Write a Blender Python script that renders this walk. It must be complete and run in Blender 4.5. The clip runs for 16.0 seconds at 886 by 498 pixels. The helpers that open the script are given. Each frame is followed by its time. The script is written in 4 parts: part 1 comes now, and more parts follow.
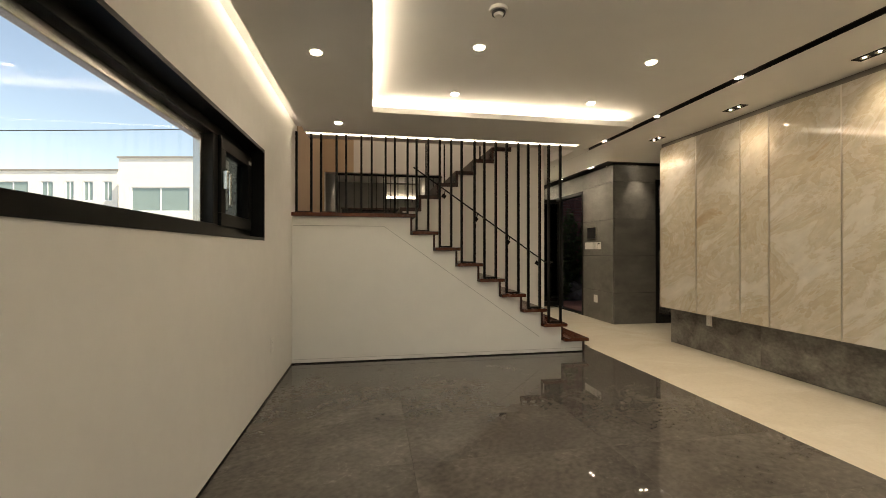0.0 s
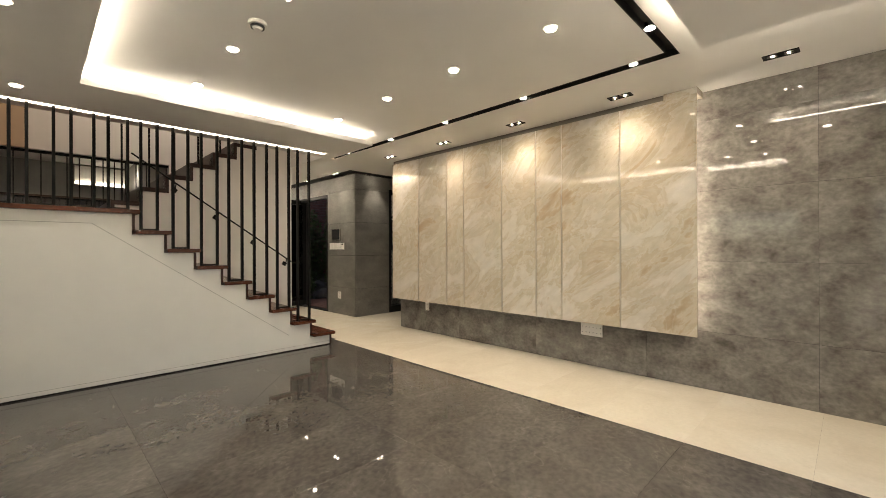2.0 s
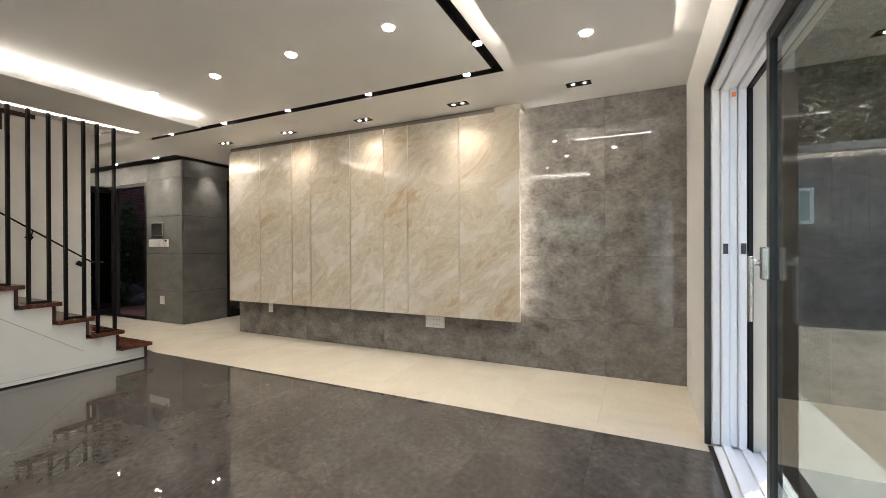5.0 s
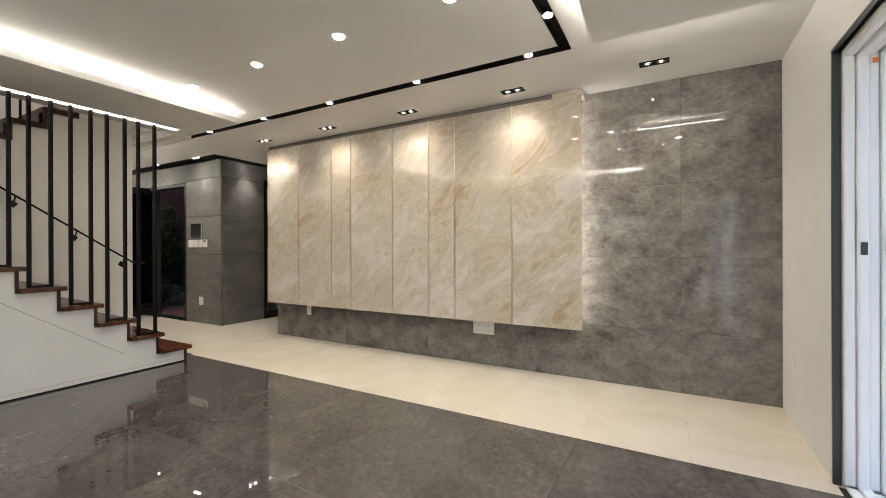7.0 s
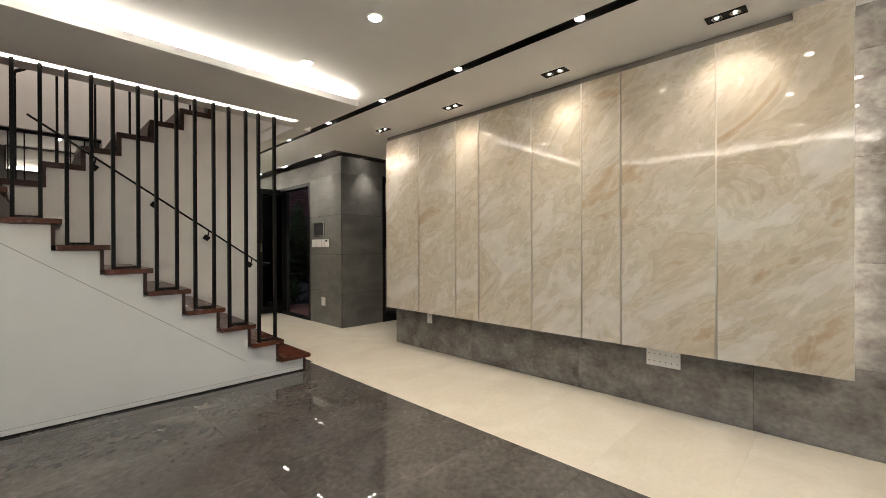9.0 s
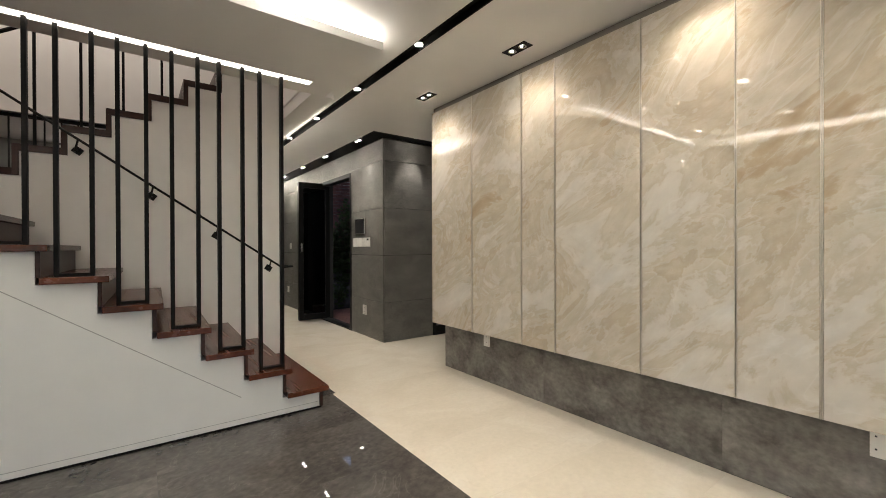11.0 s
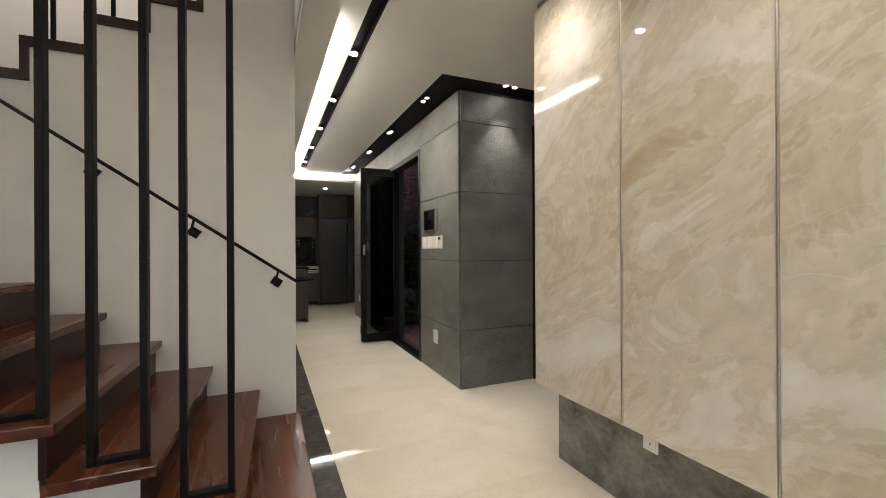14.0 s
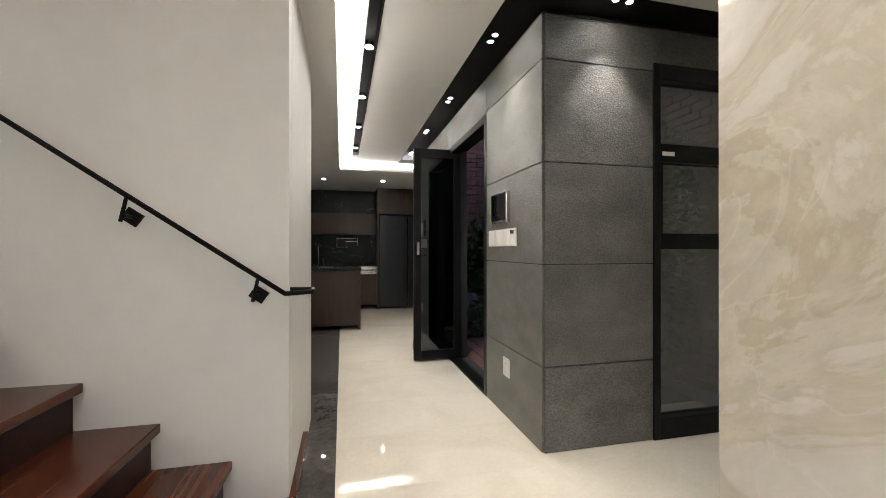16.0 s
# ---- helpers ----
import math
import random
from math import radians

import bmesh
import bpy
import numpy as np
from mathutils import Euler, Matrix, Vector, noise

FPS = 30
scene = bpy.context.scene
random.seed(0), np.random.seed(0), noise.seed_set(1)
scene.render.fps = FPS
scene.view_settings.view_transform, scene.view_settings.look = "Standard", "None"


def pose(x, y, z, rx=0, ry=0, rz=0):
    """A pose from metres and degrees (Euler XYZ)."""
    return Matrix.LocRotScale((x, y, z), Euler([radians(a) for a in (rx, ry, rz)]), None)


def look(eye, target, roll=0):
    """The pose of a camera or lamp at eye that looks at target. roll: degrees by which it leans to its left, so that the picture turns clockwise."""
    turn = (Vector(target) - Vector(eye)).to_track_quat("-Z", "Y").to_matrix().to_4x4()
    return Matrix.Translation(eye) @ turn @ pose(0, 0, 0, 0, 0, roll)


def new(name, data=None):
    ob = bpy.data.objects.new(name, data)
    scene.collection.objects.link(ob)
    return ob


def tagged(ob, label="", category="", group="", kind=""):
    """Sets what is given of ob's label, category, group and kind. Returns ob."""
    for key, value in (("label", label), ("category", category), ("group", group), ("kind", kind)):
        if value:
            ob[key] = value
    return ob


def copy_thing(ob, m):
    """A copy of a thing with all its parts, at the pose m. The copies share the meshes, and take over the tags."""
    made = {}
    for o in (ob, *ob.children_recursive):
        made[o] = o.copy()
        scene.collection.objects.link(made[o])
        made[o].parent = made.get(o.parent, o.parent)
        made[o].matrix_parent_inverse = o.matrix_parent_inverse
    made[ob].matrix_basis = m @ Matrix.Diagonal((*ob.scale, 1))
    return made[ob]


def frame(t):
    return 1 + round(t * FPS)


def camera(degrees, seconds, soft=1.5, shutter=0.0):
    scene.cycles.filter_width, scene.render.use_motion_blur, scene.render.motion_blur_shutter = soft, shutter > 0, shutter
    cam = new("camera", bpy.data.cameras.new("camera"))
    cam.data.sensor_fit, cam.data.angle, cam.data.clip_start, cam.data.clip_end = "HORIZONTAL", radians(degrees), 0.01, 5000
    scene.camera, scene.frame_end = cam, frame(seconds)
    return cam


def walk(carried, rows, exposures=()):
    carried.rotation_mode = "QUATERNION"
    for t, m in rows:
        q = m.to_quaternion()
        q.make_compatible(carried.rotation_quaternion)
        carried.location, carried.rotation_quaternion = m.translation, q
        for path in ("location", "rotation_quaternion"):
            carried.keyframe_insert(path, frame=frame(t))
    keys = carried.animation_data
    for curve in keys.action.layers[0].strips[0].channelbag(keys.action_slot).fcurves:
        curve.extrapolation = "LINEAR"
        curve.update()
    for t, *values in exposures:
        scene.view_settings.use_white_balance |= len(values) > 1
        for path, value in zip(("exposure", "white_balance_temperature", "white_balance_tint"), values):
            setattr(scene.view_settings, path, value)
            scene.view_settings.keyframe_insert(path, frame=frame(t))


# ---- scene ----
cam = camera(94.6, 16.0, soft=0.9)
EXPOSURE = [(0.0, 0.73, 8300, 10), (1.0, 0.99, 8300, 10), (1.5, 1.11, 8000, 10), (2.0, 1.16, 7500, 10), (2.5, 1.19, 7200, 10), (3.5, 1.19, 6750, 10), (6.5, 1.21, 6480, 10), (7.5, 1.16, 6480, 10), (9.0, 1.06, 6600, 10), (12.5, 1.19, 6500, 10), (14.5, 1.32, 6400, 10), (15.5, 1.49, 6250, 10), (16.0, 1.63, 6150, 10)]
PATH = [
    (0, (0.197, 0.021, 1.186), (0.538, 1.992, 1.194), -0.0),
    (0.5, (0.08, -0.054, 1.18), (0.696, 1.849, 1.19), -0.1),
    (1, (0.021, -0.102, 1.184), (0.907, 1.691, 1.192), -0.1),
    (1.5, (-0.072, -0.15, 1.169), (1.138, 1.443, 1.192), -0.15),
    (2, (-0.039, -0.244, 1.209), (1.375, 1.169, 1.21), -0.2),
    (2.5, (-0.022, -0.288, 1.204), (1.568, 0.926, 1.201), -0.2),
    (3, (0.02, -0.322, 1.198), (1.707, 0.752, 1.194), -0.2),
    (3.5, (0.035, -0.349, 1.192), (1.79, 0.611, 1.186), -0.2),
    (4, (-0.004, -0.365, 1.182), (1.802, 0.496, 1.175), -0.2),
    (6.5, (0.159, -0.159, 1.182), (1.946, 0.74, 1.181), -0.2),
    (7, (0.21, -0.015, 1.177), (1.954, 0.964, 1.175), -0.2),
    (7.5, (0.334, 0.132, 1.193), (2.01, 1.224, 1.187), -0.3),
    (8, (0.457, 0.275, 1.182), (2.036, 1.503, 1.177), -0.3),
    (8.5, (0.617, 0.501, 1.195), (2.107, 1.835, 1.188), -0.3),
    (9, (0.744, 0.704, 1.193), (2.171, 2.105, 1.187), -0.2),
    (11.5, (1.746, 1.68, 1.201), (2.886, 3.323, 1.19), -0.3),
    (12, (1.909, 1.9, 1.183), (2.99, 3.583, 1.172), -0.4),
    (12.5, (2.046, 2.127, 1.192), (3.059, 3.851, 1.187), -0.3),
    (13, (2.22, 2.381, 1.214), (3.17, 4.141, 1.204), 0.1),
    (13.5, (2.361, 2.589, 1.206), (3.236, 4.387, 1.199), -0.1),
    (14, (2.492, 2.876, 1.204), (3.29, 4.71, 1.205), -0.3),
    (14.5, (2.583, 3.088, 1.188), (3.307, 4.952, 1.189), 0.0),
    (15, (2.71, 3.326, 1.202), (3.359, 5.218, 1.205), 0.0),
    (15.5, (2.823, 3.606, 1.199), (3.377, 5.528, 1.202), -0.1),
    (16, (2.884, 3.857, 1.187), (3.363, 5.798, 1.19), 0.0),
]
walk(cam, [(t, look(eye, target, roll)) for t, eye, target, roll in PATH], EXPOSURE)

# ---- light and exposure ----
world = bpy.data.worlds.new("world")
scene.world = world
world.use_nodes = True
wn = world.node_tree
sky = wn.nodes.new("ShaderNodeTexSky")
sky.sky_type = "NISHITA"
sky.sun_disc = False
SUN_EL, SUN_AZ = 52.0, 122.0
sky.sun_elevation, sky.sun_rotation = radians(SUN_EL), radians(SUN_AZ)
wn.links.new(sky.outputs[0], wn.nodes["Background"].inputs[0])
wn.nodes["Background"].inputs[1].default_value = 0.15
sun = new("sun", bpy.data.lights.new("sun", "SUN"))
sun.data.energy, sun.data.angle, sun.data.color = 5.0, radians(0.5), (1.0, 0.95, 0.88)
sd = Vector((math.sin(radians(SUN_AZ)) * math.cos(radians(SUN_EL)), math.cos(radians(SUN_AZ)) * math.cos(radians(SUN_EL)), math.sin(radians(SUN_EL))))
sun.matrix_world = look(sd * 30, (0, 0, 0))
WARM, NEUTRAL = (1.0, 0.91, 0.80), (1.0, 0.95, 0.89)
LEVEL = 0.525


def lamp(name, kind, x, y, z, watts, colour, target=None, size=0.1, size_y=0.0, angle=100, blend=0.6):
    d = bpy.data.lights.new(name, kind)
    d.energy, d.color = watts * LEVEL, colour
    if kind == "AREA":
        d.shape, d.size, d.size_y = "RECTANGLE", size, size_y or size
    else:
        d.shadow_soft_size = size
    if kind == "SPOT":
        d.spot_size, d.spot_blend = radians(angle), blend
    ob = new(name, d)
    ob.matrix_world = look((x, y, z), target or (x, y, z - 1))
    return ob


# ---- plan (metres) ----
W, E, S, YS = -0.63, 4.04, -0.72, 4.49        # west wall, tiled wall, south wall, stair front
CEIL, SLAB = 2.555, 2.43                      # ceiling and dropped slabs
RISE, RUN = 0.1755, 0.252
YW = 5.65                                     # wall along the stair
XB = 2.82                                     # edge of the pale floor
YK = 10.4                                     # kitchen slab begins

DOWNLIGHTS = [(x, y) for x in (0.905, 2.19) for y in (1.05, 1.865, 2.68, 3.51)] + [(-0.15, 2.67), (-0.13, 4.10)]
DOOR_LIGHTS = [(2.54, -0.08), (1.2, -0.08)]
TWINS = [(3.63, y) for y in (0.1, 1.2, 2.31, 3.405, 4.5)]
TRACK = [(3.06, y) for y in (0.88, 1.83, 2.81, 3.76, 4.72, 5.71, 6.66, 7.6, 8.52, 9.48)] + [(x, 0.625) for x in (2.63, 1.68, 0.73)]
PILLAR_TWINS = [(3.855, 6.41), (3.855, 7.56), (3.855, 8.62), (3.855, 9.75), (4.42, 5.85)]

for x, y in DOWNLIGHTS:
    lamp("downlight_lamp", "SPOT", x, y, (CEIL if x > 0 else SLAB) - 0.02, 11.5, NEUTRAL, size=0.035, angle=118, blend=1.0)
for x, y in DOOR_LIGHTS:
    lamp("downlight_lamp", "SPOT", x, y, SLAB - 0.02, 11.5, NEUTRAL, size=0.035, angle=118, blend=1.0)
for x, y in TWINS:
    for dy in (-0.05, 0.05):
        lamp("wallwasher_lamp", "SPOT", x, y + dy, CEIL - 0.006, 16.5, WARM, (x + 0.17, y + dy, 1.5), 0.02, angle=112, blend=1.0)
for x, y in TRACK:
    lamp("track_lamp", "SPOT", x, y, CEIL - 0.003, 16, NEUTRAL, size=0.02, angle=130, blend=1.0)
for x, y in PILLAR_TWINS:
    t = (x + 0.06, y, 1.5) if x < 4 else (x, y + 0.06, 1.5)
    lamp("pillar_lamp", "SPOT", x, y, 2.584, 37, NEUTRAL, t, 0.02, angle=70, blend=0.9)
# unseen area lamp added in place of skylight through the door's closed half
lamp("terrace_sky_fill", "AREA", 0.2, -1.02, 1.1, 6, (0.78, 0.89, 1.0), (2.6, 0.3, 0.5), 1.1, 1.8)
# strip lights lying on the dropped slabs
COVE = (1.0, 0.95, 0.87)
Z_LED = SLAB + 0.058
lamp("cove_lamp_north", "AREA", 1.47, 3.845, Z_LED, 27, COVE, (1.47, 3.846, Z_LED + 0.1), 2.5, 0.06)
lamp("cove_lamp_west", "AREA", 0.10, 1.95, Z_LED, 34, COVE, (0.099, 1.95, Z_LED + 0.1), 3.2, 0.06)
lamp("cove_lamp_wall", "AREA", -0.43, 2.2, Z_LED, 13, COVE, (-0.5, 2.2, Z_LED + 0.1), 4.4, 0.06)
lamp("cove_lamp_south", "AREA", 1.3, 0.30, Z_LED, 34, COVE, (1.3, 0.299, Z_LED + 0.1), 2.7, 0.06)
lamp("cove_lamp_door", "AREA", 1.3, -0.47, Z_LED, 11, COVE, (1.3, -0.469, Z_LED + 0.1), 2.7, 0.06)
lamp("cove_lamp_east", "AREA", 2.79, -0.08, Z_LED + 0.004, 4.5, COVE, (2.89, -0.08, Z_LED + 0.06), 0.8, 0.03)
lamp("cove_lamp_hall", "AREA", 2.785, 7.85, Z_LED, 46, COVE, (2.784, 7.85, Z_LED + 0.1), 5.0, 0.06)
lamp("cove_lamp_kitchen", "AREA", 3.4, YK + 0.09, Z_LED, 14, COVE, (3.4, YK + 0.091, Z_LED + 0.1), 1.1, 0.06)
lamp("panel_backlight", "AREA", 3.90, 0.755, 1.5, 6, WARM, (4.0, 0.70, 1.5), 0.02, 1.9)
# added area light, no visible source, to brighten the upper stairwell
lamp("stairwell_fill", "AREA", 1.0, 6.0, 4.5, 25, (1.0, 0.9, 0.82), None, 0.8)
lamp("landing_lamp", "SPOT", -0.1, 9.4, 2.87, 22, NEUTRAL, None, 0.04, angle=130)
lamp("landing_lamp_b", "SPOT", 1.1, 9.4, 2.87, 22, NEUTRAL, None, 0.04, angle=130)
lamp("kitchen_lamp", "SPOT", 2.57, 11.3, SLAB - 0.02, 6, NEUTRAL, None, 0.035, angle=130)
lamp("kitchen_lamp_b", "SPOT", 3.6, 11.3, SLAB - 0.02, 6, NEUTRAL, None, 0.035, angle=130)

# ---- materials ----


def material(name, colour=(0.8, 0.8, 0.8), rough=0.5, metal=0.0, var=0.0, scale=6.0, bump=0.0, bump_scale=60.0, rough_var=0.0, emit=0.0, coat=0.0, per_object=0.0, stretch=(1, 1, 1), spec=0.5):
    m = bpy.data.materials.new(name)
    m.use_nodes = True
    nt = m.node_tree
    b = nt.nodes["Principled BSDF"]
    b.inputs["Base Color"].default_value = (*colour, 1)
    b.inputs["Roughness"].default_value, b.inputs["Metallic"].default_value = rough, metal
    b.inputs["Specular IOR Level"].default_value = spec
    if coat:
        b.inputs["Coat Weight"].default_value, b.inputs["Coat Roughness"].default_value = coat, 0.04
    if emit:
        b.inputs["Emission Color"].default_value, b.inputs["Emission Strength"].default_value = (*colour, 1), emit
    tc = nt.nodes.new("ShaderNodeTexCoord")
    mp = nt.nodes.new("ShaderNodeMapping")
    mp.inputs["Scale"].default_value = stretch
    nt.links.new(tc.outputs["Object"], mp.inputs["Vector"])
    if per_object:
        oi = nt.nodes.new("ShaderNodeObjectInfo")
        mul = nt.nodes.new("ShaderNodeMath")
        mul.operation = "MULTIPLY"
        mul.inputs[1].default_value = per_object
        nt.links.new(oi.outputs["Random"], mul.inputs[0])
        nt.links.new(mul.outputs[0], mp.inputs["Location"])
    if var:
        n1, n2 = nt.nodes.new("ShaderNodeTexNoise"), nt.nodes.new("ShaderNodeTexNoise")
        n1.inputs["Scale"].default_value, n1.inputs["Detail"].default_value = scale, 6
        n2.inputs["Scale"].default_value, n2.inputs["Detail"].default_value = scale * 0.13, 3
        for n in (n1, n2):
            nt.links.new(mp.outputs[0], n.inputs["Vector"])
        add = nt.nodes.new("ShaderNodeMath")
        nt.links.new(n1.outputs[0], add.inputs[0])
        nt.links.new(n2.outputs[0], add.inputs[1])
        mr = nt.nodes.new("ShaderNodeMapRange")
        mr.inputs["From Min"].default_value, mr.inputs["From Max"].default_value = 0.6, 1.4
        mr.inputs["To Min"].default_value, mr.inputs["To Max"].default_value = 1 - var, 1 + var
        nt.links.new(add.outputs[0], mr.inputs[0])
        mix = nt.nodes.new("ShaderNodeMix")
        mix.data_type, mix.blend_type = "RGBA", "MULTIPLY"
        mix.inputs[0].default_value = 1.0
        mix.inputs[6].default_value = (*colour, 1)
        nt.links.new(mr.outputs[0], mix.inputs[7])
        nt.links.new(mix.outputs[2], b.inputs["Base Color"])
        if rough_var:
            rr = nt.nodes.new("ShaderNodeMapRange")
            rr.inputs["From Min"].default_value, rr.inputs["From Max"].default_value = 0.3, 0.7
            rr.inputs["To Min"].default_value, rr.inputs["To Max"].default_value = rough - rough_var, rough + rough_var
            nt.links.new(n1.outputs[0], rr.inputs[0])
            nt.links.new(rr.outputs[0], b.inputs["Roughness"])
    if bump:
        nb = nt.nodes.new("ShaderNodeTexNoise")
        nb.inputs["Scale"].default_value, nb.inputs["Detail"].default_value = bump_scale, 4
        nt.links.new(mp.outputs[0], nb.inputs["Vector"])
        bp = nt.nodes.new("ShaderNodeBump")
        bp.inputs["Strength"].default_value, bp.inputs["Distance"].default_value = bump, 0.004
        nt.links.new(nb.outputs[0], bp.inputs["Height"])
        nt.links.new(bp.outputs[0], b.inputs["Normal"])
    return m


def stone(name, ramp, scale, rough, distort=1.2, vein=(0.8, 0.8, 0.8), vein_amount=0.0, vein_width=0.03, vein_scale=1.5, fine=0.1, bump=0.0, rot=(0, 0, 0), stretch=(1, 1, 1), coat=0.0, shift=7.0, grain_scale=40.0, lift=0.0, spec=0.5):
    """Clouded stone: a colour ramp over warped noise, thin veins and a fine grain."""
    m = bpy.data.materials.new(name)
    m.use_nodes = True
    nt = m.node_tree
    lk = nt.links.new
    b = nt.nodes["Principled BSDF"]
    b.inputs["Roughness"].default_value = rough
    b.inputs["Coat Weight"].default_value, b.inputs["Coat Roughness"].default_value = coat, 0.03
    b.inputs["Specular IOR Level"].default_value = spec
    tc, mp, oi = nt.nodes.new("ShaderNodeTexCoord"), nt.nodes.new("ShaderNodeMapping"), nt.nodes.new("ShaderNodeObjectInfo")
    mul = nt.nodes.new("ShaderNodeMath")
    mul.operation = "MULTIPLY"
    mul.inputs[1].default_value = shift
    lk(oi.outputs["Random"], mul.inputs[0])
    lk(mul.outputs[0], mp.inputs["Location"])
    mp.vector_type = "TEXTURE"
    mp.inputs["Rotation"].default_value = [radians(a) for a in rot]
    mp.inputs["Scale"].default_value = [1 / s for s in stretch]
    lk(tc.outputs["Object"], mp.inputs["Vector"])
    n1, n2, n3 = (nt.nodes.new("ShaderNodeTexNoise") for _ in range(3))
    for n, s, d, w in ((n1, scale, 8, distort), (n2, vein_scale, 5, 0.8), (n3, grain_scale, 6, 0.0)):
        n.inputs["Scale"].default_value, n.inputs["Detail"].default_value, n.inputs["Distortion"].default_value = s, d, w
        lk(mp.outputs[0], n.inputs["Vector"])
    n1.inputs["Roughness"].default_value = 0.62
    cr = nt.nodes.new("ShaderNodeValToRGB")
    el = cr.color_ramp.elements
    for i, (p, c) in enumerate(ramp):
        e = el[i] if i < 2 else el.new(p)
        e.position, e.color = p, (*c, 1)
    lk(n1.outputs[0], cr.inputs[0])
    # veins: where the second noise crosses its middle
    sub, ab = nt.nodes.new("ShaderNodeMath"), nt.nodes.new("ShaderNodeMath")
    sub.operation, ab.operation = "SUBTRACT", "ABSOLUTE"
    sub.inputs[1].default_value = 0.5
    lk(n2.outputs[0], sub.inputs[0])
    lk(sub.outputs[0], ab.inputs[0])
    mr = nt.nodes.new("ShaderNodeMapRange")
    mr.inputs["From Max"].default_value = vein_width
    mr.inputs["To Min"].default_value, mr.inputs["To Max"].default_value = vein_amount, 0.0
    lk(ab.outputs[0], mr.inputs[0])
    gate = nt.nodes.new("ShaderNodeMath")
    gate.operation = "MULTIPLY"
    lk(mr.outputs[0], gate.inputs[0])
    lk(n1.outputs[0], gate.inputs[1])
    mix = nt.nodes.new("ShaderNodeMix")
    mix.data_type = "RGBA"
    lk(gate.outputs[0], mix.inputs[0])
    lk(cr.outputs[0], mix.inputs[6])
    mix.inputs[7].default_value = (*vein, 1)
    g = nt.nodes.new("ShaderNodeMapRange")
    g.inputs["From Min"].default_value, g.inputs["From Max"].default_value = 0.25, 0.75
    g.inputs["To Min"].default_value, g.inputs["To Max"].default_value = 1 - fine, 1 + fine
    lk(n3.outputs[0], g.inputs[0])
    mx2 = nt.nodes.new("ShaderNodeMix")
    mx2.data_type, mx2.blend_type = "RGBA", "MULTIPLY"
    mx2.inputs[0].default_value = 1.0
    lk(mix.outputs[2], mx2.inputs[6])
    lk(g.outputs[0], mx2.inputs[7])
    lk(mx2.outputs[2], b.inputs["Base Color"])
    rr = nt.nodes.new("ShaderNodeMapRange")
    rr.inputs["To Min"].default_value, rr.inputs["To Max"].default_value = max(0.02, rough * 0.7), rough * 1.3
    lk(n3.outputs[0], rr.inputs[0])
    lk(rr.outputs[0], b.inputs["Roughness"])
    if lift:
        # soft waviness of the polished face
        bp = nt.nodes.new("ShaderNodeBump")
        bp.inputs["Strength"].default_value, bp.inputs["Distance"].default_value = lift, 0.003
        lk(n1.outputs[0], bp.inputs["Height"])
        lk(bp.outputs[0], b.inputs["Normal"])
    if bump:
        bp = nt.nodes.new("ShaderNodeBump")
        bp.inputs["Strength"].default_value, bp.inputs["Distance"].default_value = bump, 0.006
        lk(n3.outputs[0], bp.inputs["Height"])
        lk(bp.outputs[0], b.inputs["Normal"])
    return m


def glass_material(name, colour=(1, 1, 1), rough=0.0, mirror=0.012, grazing=0.2):
    """Thin pane: see-through with a clear reflection."""
    m = bpy.data.materials.new(name)
    m.use_nodes = True
    nt = m.node_tree
    nt.nodes.remove(nt.nodes["Principled BSDF"])
    tr, gl, mix, fr = (nt.nodes.new(k) for k in ("ShaderNodeBsdfTransparent", "ShaderNodeBsdfGlossy", "ShaderNodeMixShader", "ShaderNodeLayerWeight"))
    tr.inputs[0].default_value = (*colour, 1)
    gl.inputs["Roughness"].default_value = rough
    fr.inputs[0].default_value = 0.5
    pw, ml = nt.nodes.new("ShaderNodeMath"), nt.nodes.new("ShaderNodeMath")
    pw.operation, ml.operation = "POWER", "MULTIPLY_ADD"
    pw.inputs[1].default_value, ml.inputs[1].default_value, ml.inputs[2].default_value = 5.0, grazing, mirror
    nt.links.new(fr.outputs["Facing"], pw.inputs[0])
    nt.links.new(pw.outputs[0], ml.inputs[0])
    nt.links.new(ml.outputs[0], mix.inputs[0])
    nt.links.new(tr.outputs[0], mix.inputs[1])
    nt.links.new(gl.outputs[0], mix.inputs[2])
    nt.links.new(mix.outputs[0], nt.nodes["Material Output"].inputs[0])
    return m


PLASTER = material("white_wallpaper", (0.75, 0.73, 0.70), 0.62, var=0.035, scale=9, bump=0.12, bump_scale=240)
CEILING_PAINT = material("ceiling_paint", (0.77, 0.755, 0.73), 0.7, var=0.03, scale=4, bump=0.06, bump_scale=180)
STAIR_WHITE = material("white_lacquer", (0.78, 0.77, 0.74), 0.38, var=0.03, scale=5, bump=0.03, bump_scale=120)
BLACK_METAL = material("black_powder_coat", (0.006, 0.0054, 0.005), 0.5, spec=0.14, var=0.15, scale=30, bump=0.05, bump_scale=400)
BLACK_FRAME = material("black_aluminium", (0.006, 0.0057, 0.0053), 0.38, spec=0.2, var=0.12, scale=20, bump=0.03, bump_scale=500)
DARK_GREY_FRAME = material("dark_grey_aluminium", (0.028, 0.030, 0.030), 0.35, var=0.1, scale=20)
WHITE_PVC = material("white_plastic_frame", (0.84, 0.86, 0.89), 0.28, var=0.02, scale=15)
WHITE_PLASTIC = material("white_plastic", (0.78, 0.76, 0.72), 0.3, var=0.02, scale=20)
METAL = material("brushed_metal", (0.62, 0.60, 0.57), 0.25, metal=1.0, var=0.08, scale=80)
TRIM = material("champagne_metal_trim", (0.62, 0.57, 0.49), 0.3, metal=0.6, var=0.06, scale=60)
